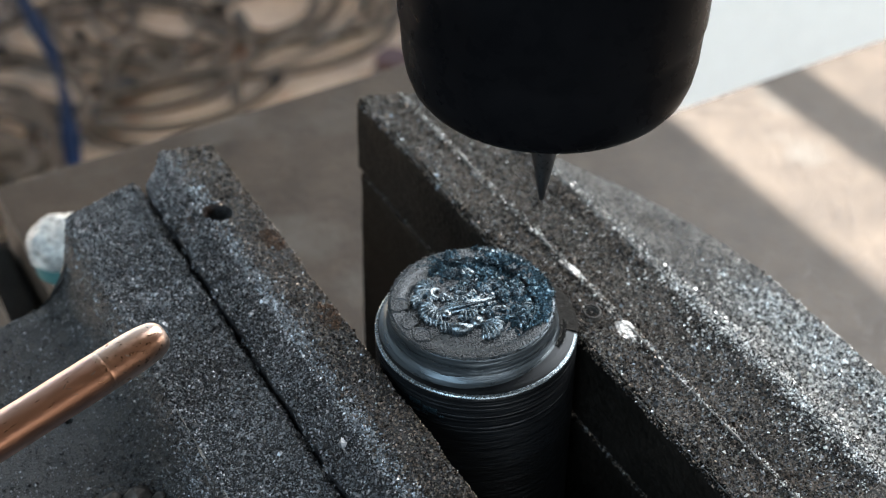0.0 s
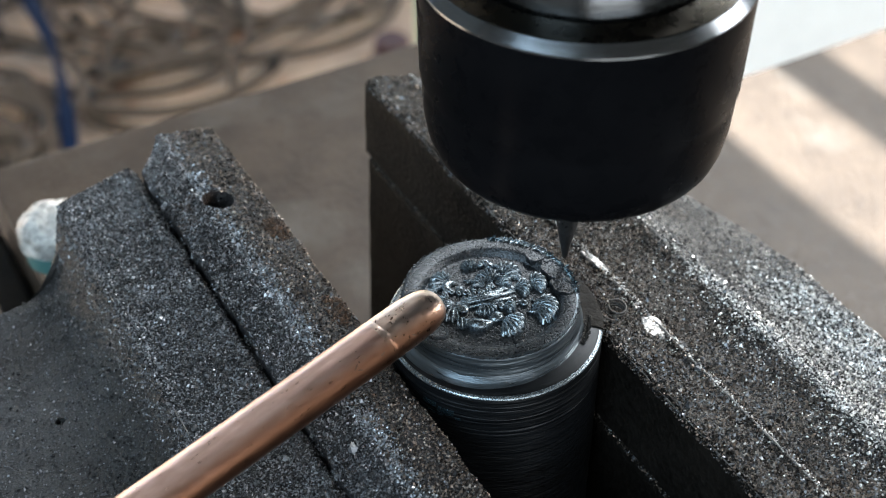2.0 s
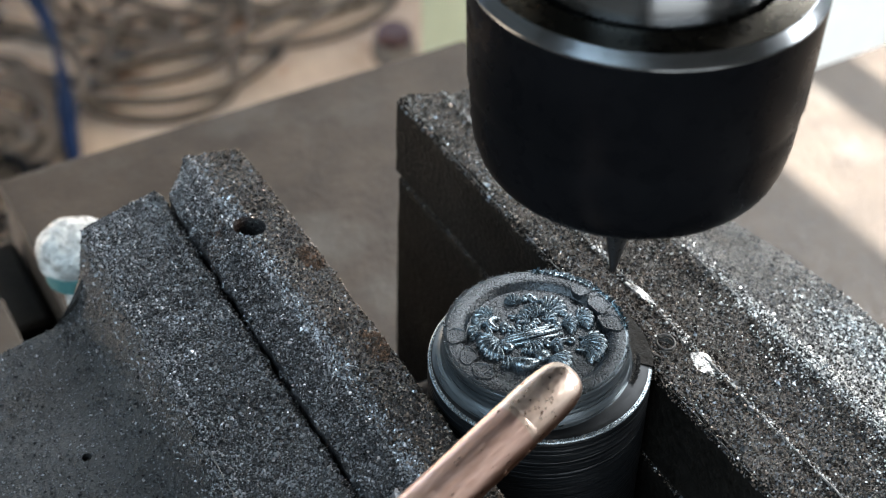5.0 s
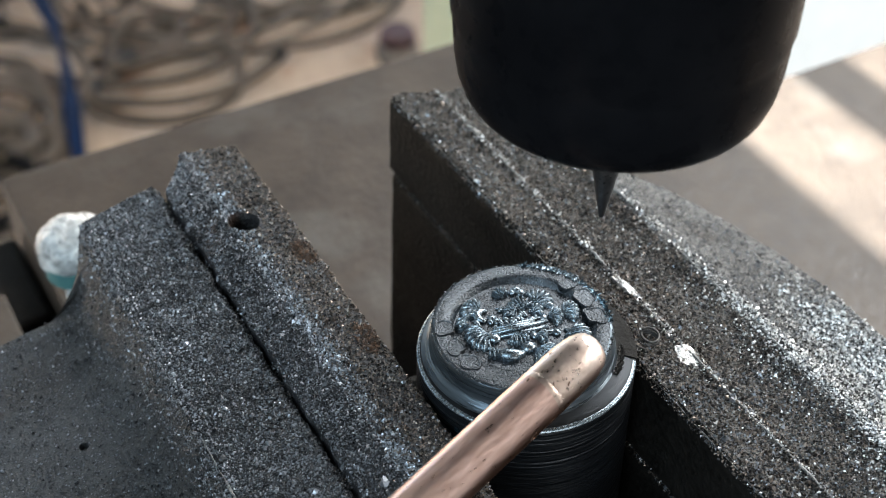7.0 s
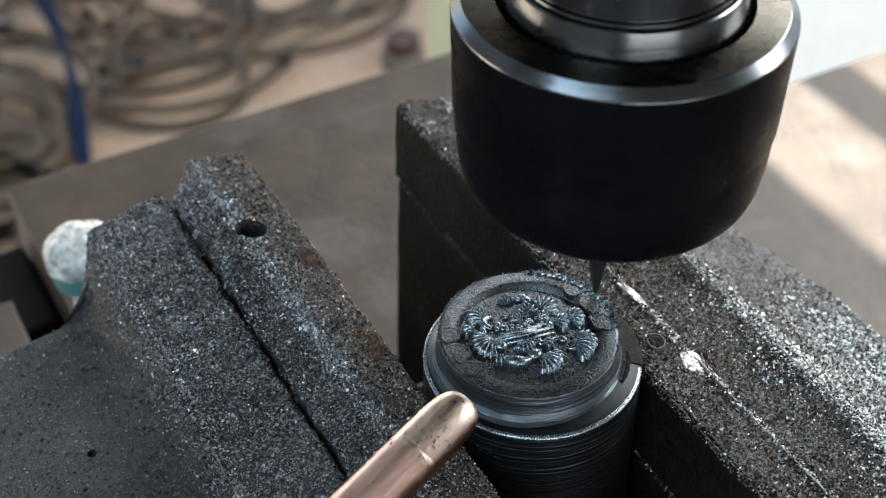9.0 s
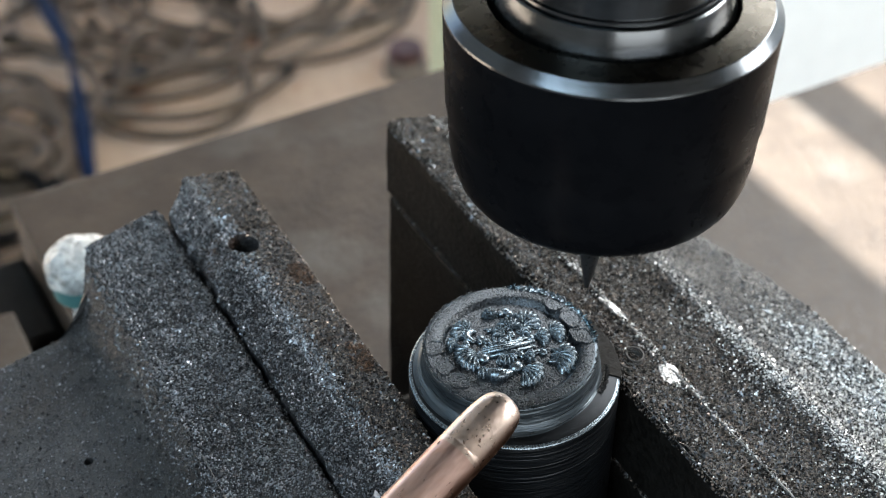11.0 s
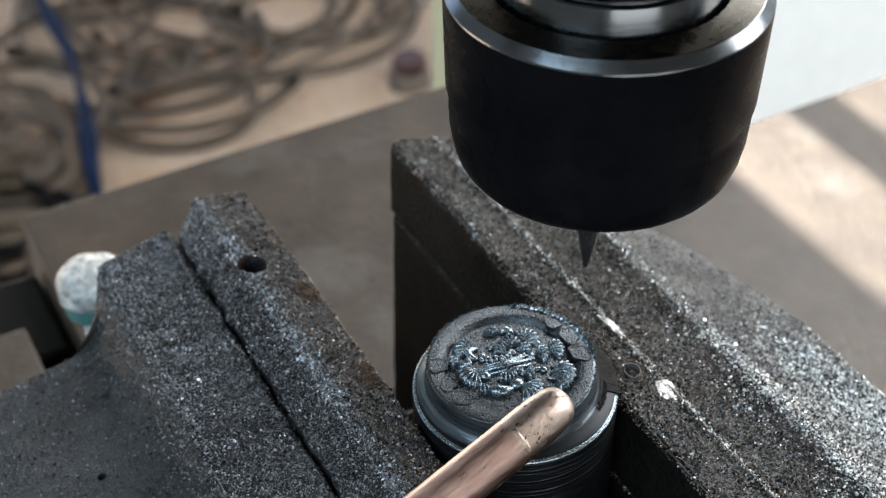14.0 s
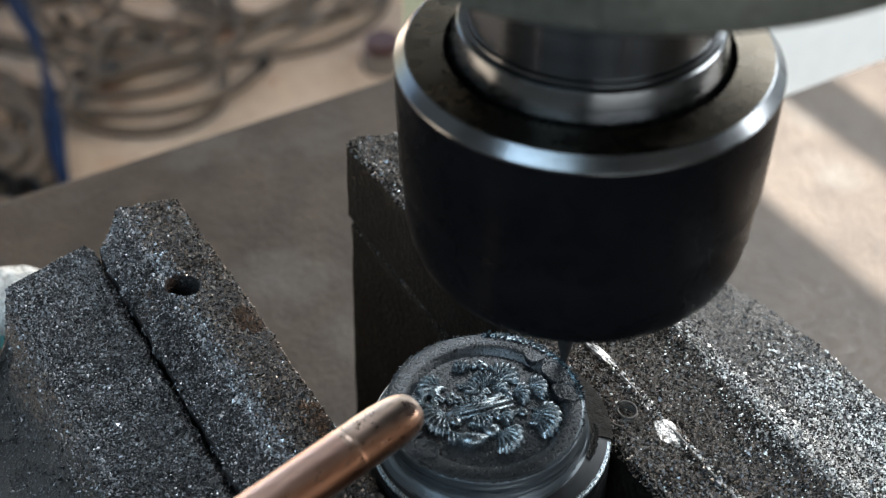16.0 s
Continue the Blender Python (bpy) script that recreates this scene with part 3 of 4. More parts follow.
# ---------------------------------------------------------------- fine steel chips
def chips(name, hosts, count, window, size, material, label, seed, up=0.3, fade=None):
    """Loose slivers of steel scattered over the upper faces of the hosts."""
    rng = np.random.default_rng(seed)
    tri, nor, area = [], [], []
    x0, x1, y0, y1 = window
    for ob in hosts:
        off = Vector(ORIGIN[ob][0])
        me = ob.data
        me.calc_loop_triangles()
        co = np.array([(v.co + off)[:] for v in me.vertices]) * CM
        for t in me.loop_triangles:
            p = co[list(t.vertices)]
            n = np.cross(p[1] - p[0], p[2] - p[0])
            s = np.linalg.norm(n)
            m = p.mean(0)
            if s > 1e-9 and n[2] / s > up and x0 < m[0] < x1 and y0 < m[1] < y1:
                tri.append(p)
                nor.append(n / s)
                area.append(s * (fade(*m) if fade else 1.0))
    tri, nor, area = np.array(tri), np.array(nor), np.array(area)
    pick = rng.choice(len(tri), count, p=area / area.sum())
    a, b = rng.random(count), rng.random(count)
    flip = a + b > 1
    a[flip], b[flip] = 1 - a[flip], 1 - b[flip]
    t = tri[pick]
    base = t[:, 0] + a[:, None] * (t[:, 1] - t[:, 0]) + b[:, None] * (t[:, 2] - t[:, 0])
    n = nor[pick]
    r = rng.normal(size=(count, 3))
    d = r - (r * n).sum(1)[:, None] * n * 0.75
    d /= np.linalg.norm(d, axis=1)[:, None]
    w = np.cross(n, d)
    w /= np.linalg.norm(w, axis=1)[:, None] + 1e-9
    length = rng.lognormal(0, 0.35, count)[:, None] * size
    width = length * rng.uniform(0.45, 0.95, (count, 1))
    high = length * rng.uniform(0.25, 0.6, (count, 1))
    c = base + n * high * 0.25
    v = np.stack([c - d * length / 2, c + d * length / 2, c - w * width / 2, c + w * width / 2, c - n * high * 0.6, c + n * high], 1).reshape(-1, 3) / CM
    f = (np.arange(count)[:, None, None] * 6 + np.array([[0, 2, 5], [2, 1, 5], [1, 3, 5], [3, 0, 5], [2, 0, 4], [1, 2, 4], [3, 1, 4], [0, 3, 4]])).reshape(-1, 3)
    me = bpy.data.meshes.new(name)
    me.from_pydata(v.tolist(), [], f.tolist())
    me.materials.append(material)
    ob = new(name, me)
    return tagged(ob, label, "metal chips", kind="stuff")


def inner_thin(x, y, z):
    """Grey chips get fewer towards the plate's inner edge."""
    if x < -4.2:
        return max(0.03, 1 - (-4.2 - x) / 0.22)
    return min(1.0, max(0.05, (-2.12 - x) / 0.2 + 0.05))


def ridges(x, y, z):
    """Bright chips cling to the two rubbed ridges."""
    return math.exp(-((x - 2.28) / 0.07) ** 2) * (0.6 + 0.6 * noise.noise(Vector((y * 1.4, 2, 0)))) + math.exp(-((x - 3.58) / 0.11) ** 2) * (0.8 if y < 0 else 0.15) + 0.02


def outer_thick(x, y, z):
    """Chips that stand in for the sheen thicken towards the outer, nearer end, in drifts."""
    drift = 0.6 + 0.8 * noise.noise(Vector((x * 1.3, y * 0.9, 4)))
    return max(0.0, min(1.0, (x - 2.8) / 2.2)) * max(0.0, min(1.0, (0.9 - y) / 2.6)) ** 1.3 * max(0.08, drift)


def flank_thin(x, y, z):
    """Few chips stay on the far part of the outer flank."""
    if x < 1.6 and z < -1.5:
        return 0.05
    if x < 3.65:
        return 0.9 if y < -1.5 else 0.4 if x < 2.4 else 0.14
    return 0.25 if y > 1.5 else 0.25 + 0.5 * min(1.0, (1.5 - y) / 3.0)


chips("brown_chips", [rear, front_plate], 46000, (-2.42, 3.4, -5, 6.6), 0.033, chip_brown, "fine brownish oily steel chips along the jaw edges", 14, fade=lambda x, y, z: 1.0 if z > -1.5 else 0.06)
chips("rear_chips", [rear], 20000, (1.3, 6.6, -5, 6.6), 0.032, chip_steel, "fine steel chips on the rear jaw", 52, fade=flank_thin)
chips("ridge_chips", [rear], 8500, (1.3, 4.2, -5, 6.6), 0.032, chip_flank, "bright steel chips caught along the casting's ridges", 61, fade=ridges)
chips("steel_chips", [front_plate, sliding], 98000, (-5.2, 0, -5, 6.6), 0.031, chip_steel, "fine grey steel chips lying all over the vise", 4, up=0.08, fade=inner_thin)

# Bright chips laid on for the window light that glances off the flank.
chips("flank_chips", [rear], 36000, (2.5, 6.6, -5, 4.5), 0.034, chip_flank, "bright chips that stand in for the outer flank's sheen", 31, up=0.1, fade=outer_thick)
def along(x0, width, seed):
    """Weights chips into an uneven line along one edge."""
    return lambda x, y, z: math.exp(-((x - x0) / width) ** 2) * max(0.05, 0.7 + noise.noise(Vector((y * 1.2, seed, 0))))


def near_thick(x, y, z):
    """The shoulder is bare towards its far end."""
    return 0.3 + 0.7 * max(0.0, min(1.0, (2.2 - y) / 2.5))


chips("edge_chips", [sliding], 4200, (-4.6, -3.9, -5, 6.6), 0.034, chip_steel, "pale chips caught along the sliding jaw's outer edge", 63, fade=along(-4.22, 0.09, 6))
# Paler, bluer chips put the window's reflection along the plate into colour.
chips("plate_line_chips", [front_plate], 6000, (-2.5, -1.7, -5, 5.2), 0.034, chip_line, "line of blue-grey chips that stands in for the jaw plate's sheen", 64, fade=along(-2.36, 0.12, 9))
chips("shoulder_chips", [sliding], 40000, (-8, -4.38, -5, 6.6), 0.028, chip_steel, "thin scatter of steel chips on the sliding jaw's shoulder", 21, up=0.02, fade=near_thick)
chips("coarse_chips", [rear, front_plate, sliding], 1100, (-7, 6.6, -5, 6.6), 0.052, chip_steel, "coarser bright steel chips on the vise", 8)
chips("table_chips", [plate], 330, (-3, 16, -2, 15), 0.065, chip_bright, "scattered bright steel chips on the table", 9)


def heap_on_face(x, y, z):
    """The cut chips lie on the side where the cutter last passed."""
    return max(0.0, min(1.0, (x + 0.25 * y + 0.05) / 0.6)) * (1.0 if math.hypot(x, y) < 1.2 else 0.0) * max(0.0, 0.55 + 1.1 * noise.noise(Vector((x * 2.6, y * 2.6, 1))))


heap = chips("blue_chips", [o for o in die.children if o.name.split(".")[0] in ("die_face", "leaf", "bar", "petal")], 3600, (-0.4, 1.3, -0.9, 1.2), 0.052, blued_steel, "heap of fresh blue steel chips on the die's face", 77, up=0.35, fade=heap_on_face)


# Ragged burr left by the cutter round the die, and swarf beside it.
def burr(radius, z, a0, a1, count, size, seed):
    rng = random.Random(seed)
    bm = bmesh.new()
    for _ in range(count):
        a = radians(rng.uniform(a0, a1))
        p = Vector((math.cos(a) * radius, math.sin(a) * radius, z))
        d = Vector((rng.gauss(0, 1), rng.gauss(0, 1), abs(rng.gauss(0, 0.7)))).normalized() * size * rng.uniform(0.5, 1.5)
        w = d.orthogonal().normalized() * size * 0.35
        q = [bm.verts.new(v) for v in (p - w, p + w, p + d, p + d.cross(w).normalized() * size * 0.3)]
        for f in ((0, 1, 2), (0, 3, 1), (1, 3, 2), (2, 3, 0)):
            bm.faces.new([q[k] for k in f])
    return bm


part("rim_burr", burr(1.215, 0.0, 0, 360, 420, 0.035, 1), die_steel, die, "ragged burr along the rim")
part("edge_burr", burr(1.20, 0.0, -25, 60, 300, 0.06, 2), blued_steel, die, "bright ragged burr where the cutter has passed")
part("fresh_burr", burr(1.19, 0.012, 18, 52, 260, 0.055, 6), relief_steel, die, "bright fresh burr at the rim")
part("shoulder_burr", burr(1.36, -0.38, -52, -30, 700, 0.05, 3), dark_steel, die, "dark clump of chips on the shoulder")
curl = thing("swarf_curl", (1.83, -0.49, -0.86), "thin dark curl of swarf on the rear jaw", "swarf")
coil = [(1.83 + (0.12 + 0.02 * math.sin(k / 7)) * math.cos(k / 24 * math.tau), -0.49 + 0.14 * math.sin(k / 24 * math.tau), -0.74 + 0.004 * k / 2) for k in range(56)]
part("curl_coil", tube(coil, 0.020, 6), dark_steel, curl, smooth=True)
part("curl_tail", tube([(1.72, -0.62, -0.74), (1.62, -0.68, -0.66), (1.5, -0.66, -0.56), (1.38, -0.60, -0.42)], 0.016, 6), dark_steel, curl, smooth=True)


def bare_patch(cx, cy, cz, rx, ry, turn, seed):
    """A worn, shiny spot on the casting's ridge."""
    bm = lathe([(0, 0.02), (0.5, 0.018), (0.85, 0.008), (1.0, -0.03)], 26)
    c, s = math.cos(radians(turn)), math.sin(radians(turn))
    for v in bm.verts:
        k = 1 + 0.35 * noise.noise(Vector((v.co.x * 1.6 + seed, v.co.y * 1.6, 0)))
        x, y = v.co.x * rx * k, v.co.y * ry * k
        v.co = (cx + c * x - s * y, cy + s * x + c * y, cz + v.co.z + 0.02 * noise.noise(Vector((x * 14, y * 14, seed))))
    return bm


stains = [part("rust_patch", bare_patch(-1.74, 3.35, -0.530, 0.19, 0.34, 4, 3.0), rust, vise, "brown rust stain by the edge"), part("rust_patch", bare_patch(-1.76, 1.30, -0.535, 0.18, 0.40, -6, 13.0), rust, vise, "brown rust stain by the edge")]
chips("rusty_chips", stains, 900, (-9, 9, -9, 9), 0.042, chip_rust, "rusty brown chips stuck to the jaw plate", 41)


def worn_edge(points, radius, seed):
    """A broken bright line where a casting's edge has been rubbed bare."""
    return tube(points, radius, 6, lambda u: max(0.05, 0.55 + 1.2 * noise.noise(Vector((u * 26 + seed, seed, 0))) + 0.5 * noise.noise(Vector((u * 90, seed, 3)))))


def edge_line(x, z, y0, y1):
    return [(x + 0.012 * noise.noise(Vector((y * 3, x, 0))), y, z + 0.012 * noise.noise(Vector((y * 3, x, 5)))) for y in span(y0, y1, 0.06)]


part("worn_edge", worn_edge(edge_line(-4.27, -1.105, -6, 5.9), 0.020, 5.0), scuffed_iron, vise)
part("worn_edge", worn_edge(edge_line(1.42, -0.715, -6, 6.3), 0.014, 1.0), scuffed_iron, vise)
part("worn_edge", worn_edge(edge_line(2.25, -0.832, -6, 6.3), 0.026, 2.0), scuffed_iron, vise)
part("worn_edge", worn_edge(edge_line(3.52, -0.942, -6, 5.6), 0.022, 3.0), scuffed_iron, vise)
part("bare_patch", bare_patch(2.25, 0.66, -0.835, 0.075, 0.34, 6, 1.0), worn_steel, vise, "shiny worn spot on the ridge")
part("bare_patch", bare_patch(2.18, -0.92, -0.838, 0.15, 0.28, -8, 5.0), worn_steel, vise, "shiny worn spot on the ridge")
part("bare_patch", bare_patch(2.22, -0.45, -0.845, 0.06, 0.08, 0, 8.0), worn_steel, vise, "shiny worn spot on the ridge")

# ---------------------------------------------------------------- the spindle
SPINDLE = [
    (0, 1.27, 0.20, 1.24),
    (0.5, 1.32, 0.17, 0.97),
    (1, 1.29, 0.16, 0.64),
    (1.5, 1.30, 0.17, 0.32),
    (2, 1.29, 0.12, 0.04),
    (2.5, 1.31, 0.05, -0.13),
    (3, 1.40, 0.05, 0.60),
    (3.5, 1.45, 0.08, 0.98),
    (6, 1.22, 0.18, 0.02),
    (6.5, 1.26, 0.06, 0.95),
    (7, 1.17, 0.04, 1.38),
    (7.5, 1.15, -0.04, 1.17),
    (8, 1.06, -0.13, 1.03),
    (8.5, 1.18, 0.11, 0.38),
    (9, 1.22, 0.20, 0.02),
    (11.5, 1.32, 0.07, 0.47),
    (12, 1.30, 0.05, 0.20),
    (12.5, 1.33, 0.05, -0.14),
    (13, 1.25, 0.20, 0.20),
    (13.5, 1.34, 0.19, 1.12),
    (14, 1.40, 0.30, 0.99),
    (14.5, 1.36, 0.28, 0.72),
    (15, 1.32, 0.28, 0.41),
    (15.5, 1.28, 0.23, 0.19),
    (16, 1.28, 0.18, -0.09),
]
spindle = thing("milling_spindle", (0, 0, 0), "black collet chuck with a bright steel rim and pointed cutter", "machine spindle", local=True)
L0 = 2.04
sharp(part("chuck_body", lathe([(0.0, L0), (1.60, L0), (1.70, L0 + 0.02), (1.79, L0 + 0.08), (1.86, L0 + 0.18), (1.92, L0 + 0.36), (1.96, L0 + 0.62), (1.98, L0 + 1.00), (1.985, L0 + 1.14), (2.01, L0 + 1.20), (2.045, L0 + 2.48), (2.045, L0 + 2.53)], 128), black_oxide, spindle, "smooth black sleeve tapering at the bottom"), 30)
sharp(part("rim", lathe([(2.045, L0 + 2.53), (2.04, L0 + 2.555), (1.93, L0 + 2.675), (1.915, L0 + 2.68)], 128), bright_steel, spindle, "bright bevelled steel rim"), 15)
sharp(part("end_face", lathe([(1.915, L0 + 2.68), (1.53, L0 + 2.685), (1.51, L0 + 2.66), (1.51, L0 + 2.2), (1.3, L0 + 2.2)], 128), turned_steel, spindle, "turned brownish steel ring face"), 50)
sharp(part("collar", lathe([(1.47, L0 + 2.2), (1.47, L0 + 2.66), (1.39, L0 + 3.00), (1.37, L0 + 3.02), (1.33, L0 + 3.03), (1.325, L0 + 3.07), (1.29, L0 + 3.08)], 128), bright_steel, spindle, "bright chamfered collar"), 30)
sharp(part("shaft", lathe([(1.29, L0 + 3.06), (1.285, L0 + 3.12), (1.285, L0 + 4.85)], 128), bright_steel, spindle, "polished steel shaft"), 40)
housing = lathe([(1.0, L0 + 4.84), (3.45, L0 + 4.84), (3.55, L0 + 4.92), (3.55, L0 + 6.2), (3.3, L0 + 6.5), (0, L0 + 6.5)], 96)
for v in housing.verts:
    v.co.x += 0.30
sharp(part("flange", housing, gunmetal, spindle, "grey-green cast flange above the shaft"), 40)
sharp(part("quill", lathe([(2.6, L0 + 6.5), (2.6, L0 + 26), (0, L0 + 26)], 64), gunmetal, spindle), 40)
sharp(part("cutter", lathe([(0.0, 0.0), (0.035, 0.03), (0.20, 0.95), (0.20, L0 + 0.05)], 32), carbide, spindle, "pointed engraving cutter"), 40)

# ---------------------------------------------------------------- the blow pipe
# Seconds, the tip, the way along the pipe from its tip, and the roll of its flattened section.
PIPE = [
    (0, (-4.33, 0.82, 0.72), (-0.975, -0.196, -0.108), 80),
    (0.2, (-3.00, 0.75, 0.72), (-0.969, -0.215, -0.120), 76),
    (0.5, (-1.82, -0.25, 0.72), (-0.978, -0.186, -0.098), 58),
    (1, (-1.24, -0.40, 0.72), (-0.984, -0.163, -0.069), 50),
    (1.5, (-1.23, -0.24, 0.72), (-0.978, -0.187, -0.094), 50),
    (2, (-1.06, -0.42, 0.72), (-0.972, -0.208, -0.112), 52),
    (2.5, (-0.35, -1.19, 0.72), (-0.972, -0.204, -0.113), 38),
    (3, (-0.94, -0.69, 0.72), (-0.962, -0.236, -0.134), 25),
    (3.5, (-1.51, -0.26, 0.72), (-0.960, -0.245, -0.137), 8),
    (6, (0.15, -2.03, 0.72), (-0.943, -0.286, -0.168), 8),
    (6.5, (-0.04, -1.29, 0.72), (-0.946, -0.281, -0.164), 0),
    (7, (0.19, -1.36, 0.72), (-0.950, -0.269, -0.157), 0),
    (7.5, (-0.14, -2.49, 0.72), (-0.957, -0.254, -0.140), 8),
    (8, (-1.95, 0.57, 0.72), (-0.949, -0.276, -0.151), 72),
    (8.5, (-1.64, -1.05, 0.72), (-0.945, -0.284, -0.162), 15),
    (9, (-1.71, -1.29, 0.72), (-0.936, -0.305, -0.177), 12),
    (11.5, (-0.79, -1.51, 0.72), (-0.923, -0.329, -0.199), 10),
    (12, (-0.75, -1.44, 0.72), (-0.916, -0.343, -0.206), 5),
    (12.2, (-0.88, -1.17, 0.72), (-0.934, -0.306, -0.185), 45),
    (12.5, (-0.77, 0.87, 0.72), (-0.962, -0.241, -0.129), 82),
    (13, (-1.34, 0.18, 0.72), (-0.969, -0.223, -0.110), 75),
    (13.2, (-1.42, -0.26, 0.72), (-0.967, -0.225, -0.123), 65),
    (13.5, (-0.72, -0.16, 0.72), (-0.980, -0.181, -0.077), 30),
    (14, (-0.12, -1.56, 0.72), (-0.967, -0.224, -0.118), -10),
    (14.5, (-0.46, -1.25, 0.72), (-0.974, -0.203, -0.099), -5),
    (15, (-0.98, -1.08, 0.72), (-0.930, -0.314, -0.191), 25),
    (15.2, (-1.55, -0.43, 0.72), (-0.977, -0.192, -0.091), 58),
    (15.5, (-1.54, 0.16, 0.72), (-0.974, -0.203, -0.100), 65),
    (16, (-1.06, -0.19, 0.72), (-0.982, -0.171, -0.084), 65),
]
pipe = thing("blow_pipe", (0, 0, 0), "flattened worn copper air pipe pointing at the die", "pipe", local=True)
R = 0.30


def flattened(bm):
    """Presses a round tube into an oval section."""
    for v in bm.verts:
        v.co.x *= 1.10
        v.co.y *= 0.96
    return bm


tube_run = [(R, 1.03)] + [(R * (1 + 0.010 * noise.noise(Vector((k * 0.31, 4, 0)))), 1.03 + 0.2 * k) for k in range(1, 66)] + [(R * 0.8, 14.03)]
sharp(part("tube", flattened(lathe(tube_run, 48)), copper, pipe, "long scratched copper tube"), 50)
nozzle_run = [(0.05, 0.30), (0.055, 0.03), (0.10, 0.0), (0.16, 0.015), (0.21, 0.055), (0.245, 0.12), (0.27, 0.21), (0.285, 0.32), (R * 0.985, 0.46), (R, 0.64), (R, 0.86)]
sharp(part("nozzle", flattened(lathe(nozzle_run, 48)), copper_tip, pipe, "blunt rounded pale copper nozzle end"), 60)
sharp(part("crimp", flattened(lathe([(R, 0.86), (R, 0.91), (R * 0.995, 0.93), (R * 0.983, 0.94), (R * 0.983, 0.945), (R * 0.995, 0.955), (R, 0.98), (R, 1.03)], 48)), copper_tip, pipe, "shallow pinched groove round the pipe"), 35)
scars = random.Random(17)
for k in range(34):
    a, z = scars.uniform(0, math.tau), 0.16 + 1.5 * scars.random() ** 1.5
    w, h = scars.uniform(0.008, 0.022), scars.uniform(0.015, 0.055)
    dent = lathe([(0, 0.005), (0.7, 0.003), (1.0, -0.012)], 8)
    lean = scars.uniform(-0.9, 0.9)
    near = R if z > 0.5 else 0.285 - (0.5 - z) ** 2 * 0.45
    for v in dent.verts:
        q = a + (v.co.x * w + v.co.y * h * lean) / R
        r = near * 0.997 + v.co.z
        v.co = (r * math.cos(q), r * math.sin(q), z + v.co.y * h)
    part("scar", flattened(dent), copper_dark, pipe, "small dark scratch")

# ---------------------------------------------------------------- behind the table
def hose(name, centre, rx, ry, radius, material, label, turns, seed, turn=0.0, loose=1.0):
    rng = random.Random(seed)
    pts = []
    n = int(turns * 48)
    ph = rng.uniform(0, 6)
    for i in range(n + 1):
        a = ph + i / 48 * math.tau
        k = 1 + loose * (0.26 * math.sin(a * 0.29 + ph) + 0.13 * math.sin(a * 1.3 + ph) + 0.05 * math.sin(a * 3.1 + 2 * ph))
        x, y = rx * k * math.cos(a), ry * k * math.sin(a)
        c, s = math.cos(radians(turn)), math.sin(radians(turn))
        pts.append((centre[0] + c * x - s * y, centre[1] + s * x + c * y, FLOOR + radius + 0.9 * radius * (1 + math.sin(a * 1.7 + ph)) + radius * 1.6 * i / 48))
    ob = thing(name, (centre[0], centre[1], FLOOR), label, "hose", "hoses on the floor")
    part("hose_run", tube(pts, radius, 8), material, ob, smooth=True)
    for a, b in ((pts[0], pts[1]), (pts[-1], pts[-2])):
        d = (Vector(a) - Vector(b)).normalized()
        part("connector", tube([Vector(a), Vector(a) + d * 3 * radius], radius * 1.25, 10), turned_steel, ob, "metal end connector")
    return ob


HOSES = [
    ((52, 172), 23, 18, 0.7, rubber, 1.5), ((36, 168), 17, 13, 0.7, rubber, 1.3), ((62, 182), 21, 22, 0.7, rubber, 1.4),
    ((28, 186), 16, 14, 0.7, rubber, 1.3), ((40, 148), 14, 9, 0.8, rubber, 1.5), ((14, 156), 11, 13, 0.9, rubber, 1.6), ((48, 192), 23, 12, 0.7, rubber, 1.2),
    ((12, 144), 9, 11, 1.0, rubber, 2.0), ((38, 160), 7, 4, 0.9, rubber, 1.3), ((58, 180), 27, 20, 0.5, grey_rubber, 1.8), ((44, 188), 25, 15, 0.55, grey_rubber, 1.3),
]
for i, (c, rx, ry, r, m, turns) in enumerate(HOSES):
    hose("hose_coil", c, rx, ry, r, m, "dark rubber hose lying in loose coils on the floor" if m == rubber else "grey rubber hose lying in loose coils on the floor", turns, i + 5, -35 + 9 * i)

for i, (rx, ry, r, m) in enumerate(((11, 7, 0.4, grey_rubber), (14, 9, 0.4, grey_rubber), (17.0, 11, 0.45, rubber), (20.5, 13, 0.4, grey_rubber))):
    hose("hose_coil", (66 + 0.8 * i, 166 + 0.6 * i), rx, ry, r, m, "thin rubber hose coiled in even rings on the floor", 1.3, i + 31, -28, 0.5)
for i, (x, y, r) in enumerate(((12, 141, 1.1), (9, 131, 1.0), (5, 121, 1.2), (3, 111, 1.0), (16, 150, 0.9))):
    hose("hose_coil", (x, y), 8.0, 6.0, r, jaw_face if i % 2 else rubber, "oily dark hose bunched in a tight coil", 2.2, i + 51, 20 * i, 1.0)

rope = thing("blue_strap", (25, 165, FLOOR), "blue nylon strap lying across the hoses", "strap")
part("strap_run", tube([(28.0, 210, FLOOR + 6), (27.6, 202, FLOOR + 6), (27.4, 195, FLOOR + 6), (27.4, 189, FLOOR + 6.3), (27.5, 183, FLOOR + 6.5), (27.2, 173, FLOOR + 6.2), (26.8, 164, FLOOR + 6), (25.9, 158, FLOOR + 6), (24.7, 151, FLOOR + 6), (22.9, 144, FLOOR + 5), (21.2, 137, FLOOR + 4), (19.5, 128, FLOOR + 1)], 1.0, 8, lambda u: 0.9 + 0.45 * math.sin(u * 17)), blue_nylon, rope, smooth=True)

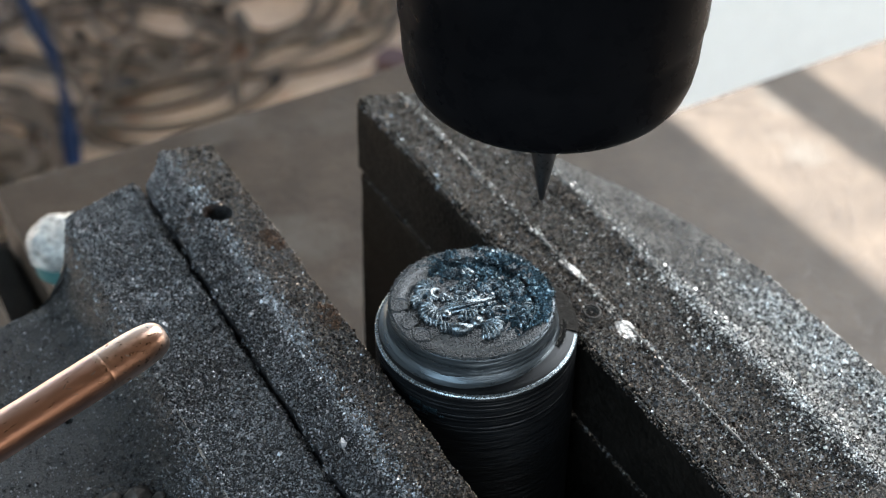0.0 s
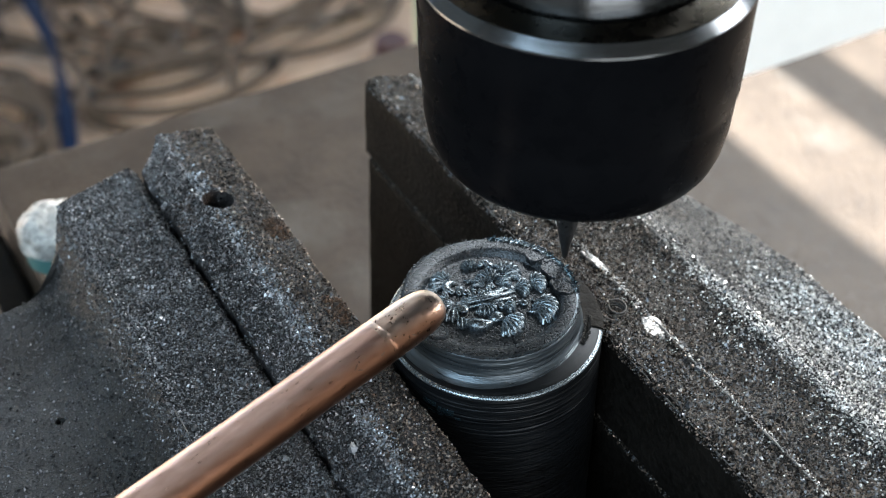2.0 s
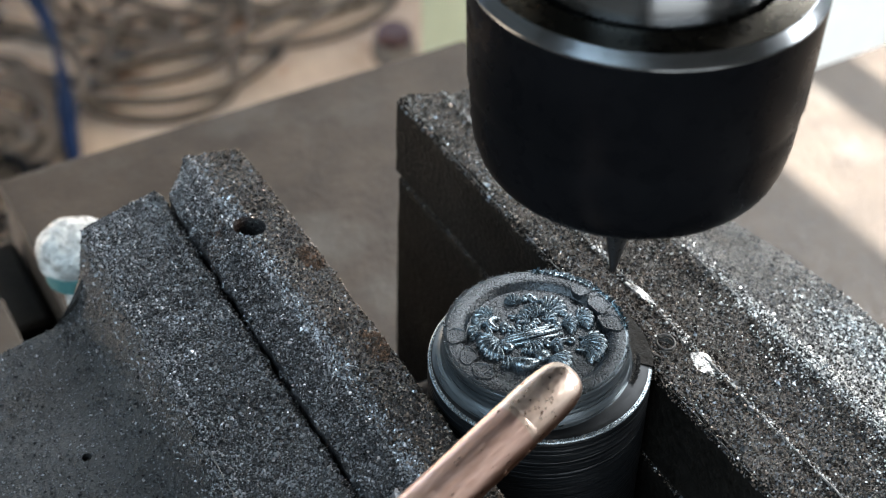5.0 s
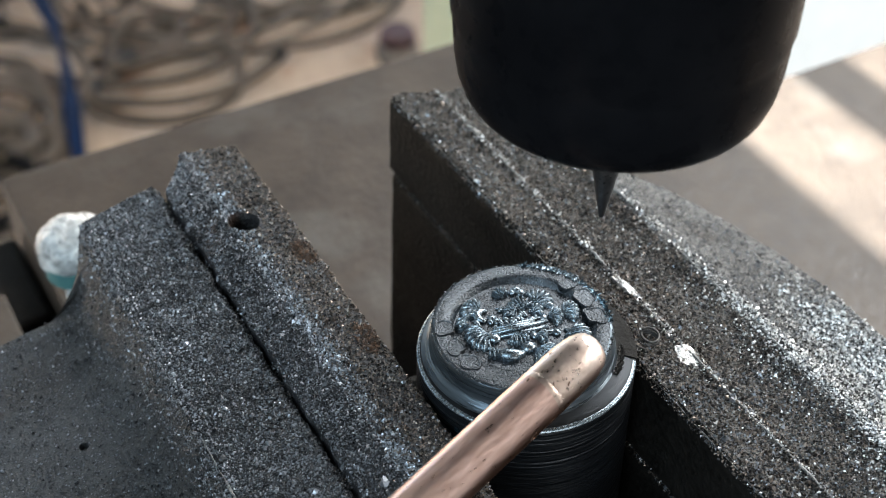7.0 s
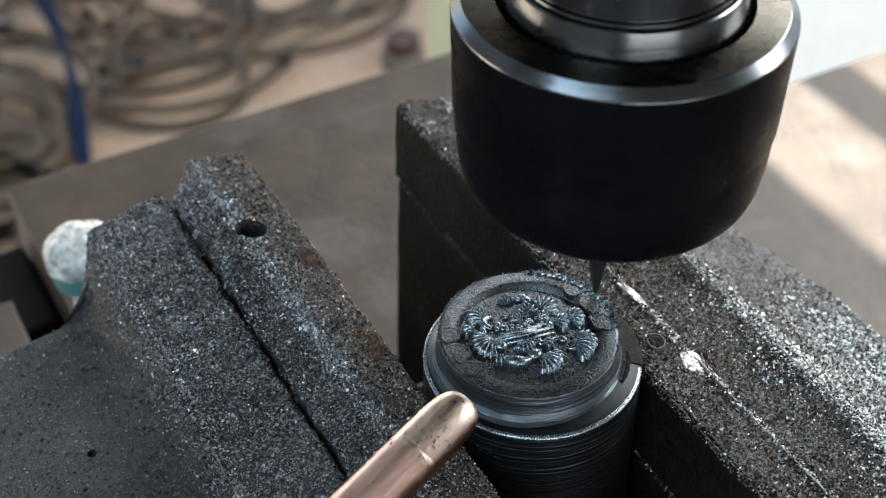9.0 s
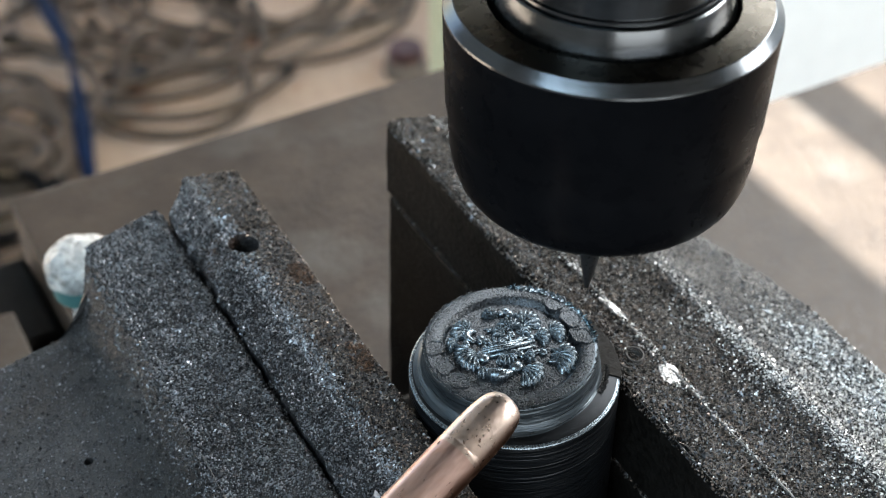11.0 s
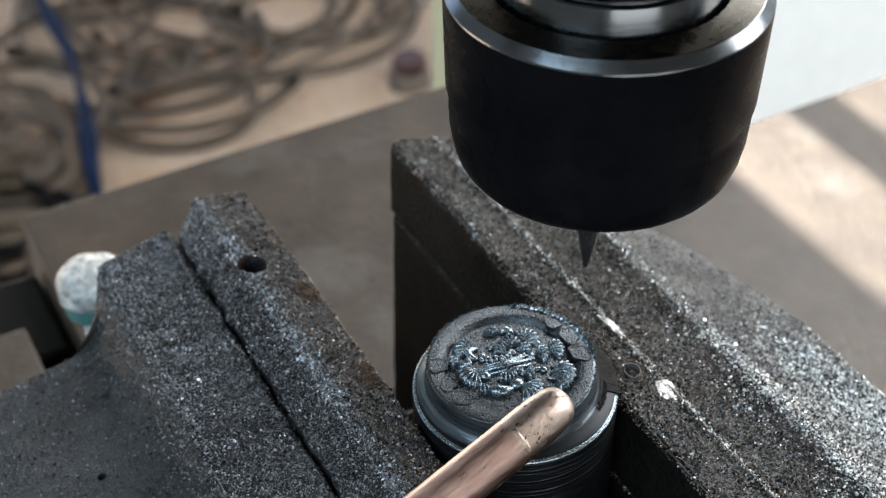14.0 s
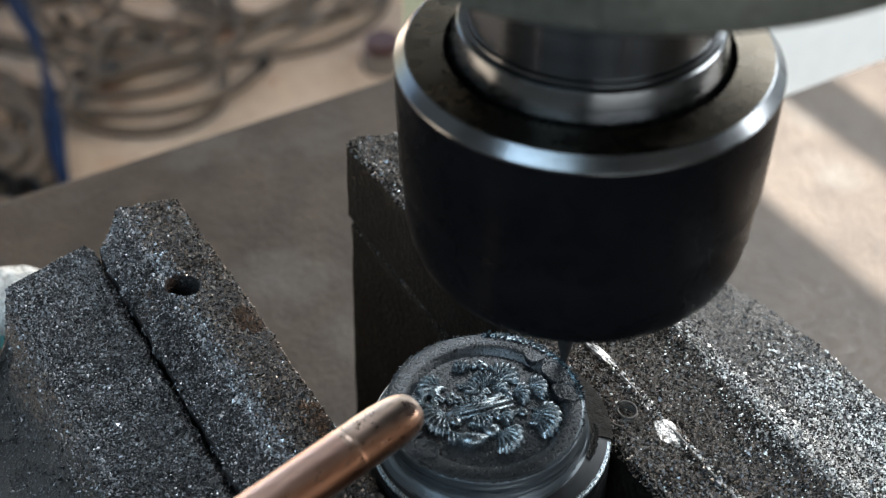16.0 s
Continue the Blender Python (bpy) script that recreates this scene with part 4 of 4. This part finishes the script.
fitting = thing("pipe_fitting", (70.5, 141, FLOOR), "grey pipe fitting with a dark red cap on the floor", "fitting")
part("fitting_body", lathe([(0, 0), (3.2, 0), (3.2, 1.8), (2.2, 2.3), (2.2, 2.9), (0, 2.9)], 24, (70.5, 141, FLOOR)), grey_rubber, fitting)
part("cap", lathe([(0, 2.92), (2.6, 2.92), (2.6, 4.4), (2.2, 4.8), (0, 4.8)], 24, (70.5, 141, FLOOR)), red_plastic, fitting, "dark red cap")

def battered(bm, amount, scale, seed):
    """Knocks a turned body out of true."""
    for v in bm.verts:
        q = v.co * scale + Vector((seed, 0, 0))
        v.co += Vector((noise.noise(q), noise.noise(q + Vector((5, 0, 0))), noise.noise(q + Vector((0, 5, 0))))) * amount
    return bm


clamp = thing("clamp_knob", (-4.1, 9.4, -8.2), "white plastic knob on a teal collar behind the vise", "knob")
sharp(part("knob", battered(lathe([(0, -3.50), (0.24, -3.52), (0.44, -3.59), (0.60, -3.71), (0.70, -3.87), (0.74, -4.04), (0.73, -4.18), (0.62, -4.27), (0, -4.27)], 30, (-3.88, 9.4, 0)), 0.10, 2.9, 2.0), white_plastic, clamp, "crumpled scuffed white knob"), 40)
sharp(part("collar", lathe([(0, -4.29), (0.68, -4.27), (0.70, -4.58), (0.54, -4.70), (0, -4.70)], 24, (-3.85, 9.4, 0)), teal_plastic, clamp, "dark teal collar"), 50)
part("stem", lathe([(0.42, -4.66), (0.45, -8.18), (0, -8.18)], 20, (-3.85, 9.4, 0)), white_plastic, clamp, smooth=True)

for i, (x, y, r) in enumerate(((-5.5, 0.95, 0.13), (-5.15, 0.80, 0.17), (-4.90, 0.62, 0.11), (-5.35, 0.45, 0.19), (-5.85, 0.65, 0.12), (-4.95, 0.20, 0.15))):
    clod = bmesh.new()
    bmesh.ops.create_icosphere(clod, subdivisions=3, radius=r)
    for v in clod.verts:
        v.co = Vector((x + v.co.x * 1.3, y + v.co.y, -2.24 + 0.5 * r + v.co.z * 0.7))
    lump = thing("swarf_clod", (x, y, -2.3), "dark oily clod of swarf on the sliding jaw", "swarf", "clods of swarf")
    part("clod", battered(clod, 0.5 * r, 6.0 / r * 0.12, 3.0 * i), dark_steel, lump)


# ---------------------------------------------------------------- what moves
def motions():
    walk(spindle, [(t, Matrix.Translation(placed(x, y, z))) for t, x, y, z in SPINDLE])
    rows = []
    for t, tip, way, roll in PIPE:
        z = Vector(way).normalized()
        x = z.cross(Vector((0.39, 0.68, -0.62))).normalized()
        y = z.cross(x)
        turn = Matrix((x, y, z)).transposed().to_4x4() @ Matrix.Rotation(radians(roll), 4, "Z")
        rows.append((t, Matrix.Translation(placed(*tip)) @ turn))
    walk(pipe, rows)
    # The air blows the fresh chips off the face and down the gap behind the die.
    walk(heap, [(t, Matrix.Translation(Vector((x, y, z)) / CM)) for t, x, y, z in ((0, 0, 0, 0), (0.5, 0, 0, 0), (1.05, 0, 0, 0), (1.15, 0.2, 0.0, 0.08), (1.25, 0.6, -0.3, -0.6), (1.35, 0.7, -0.9, -3.0), (1.45, 0.6, -1.6, -6.6), (16, 0.6, -1.6, -6.6))])


motions()
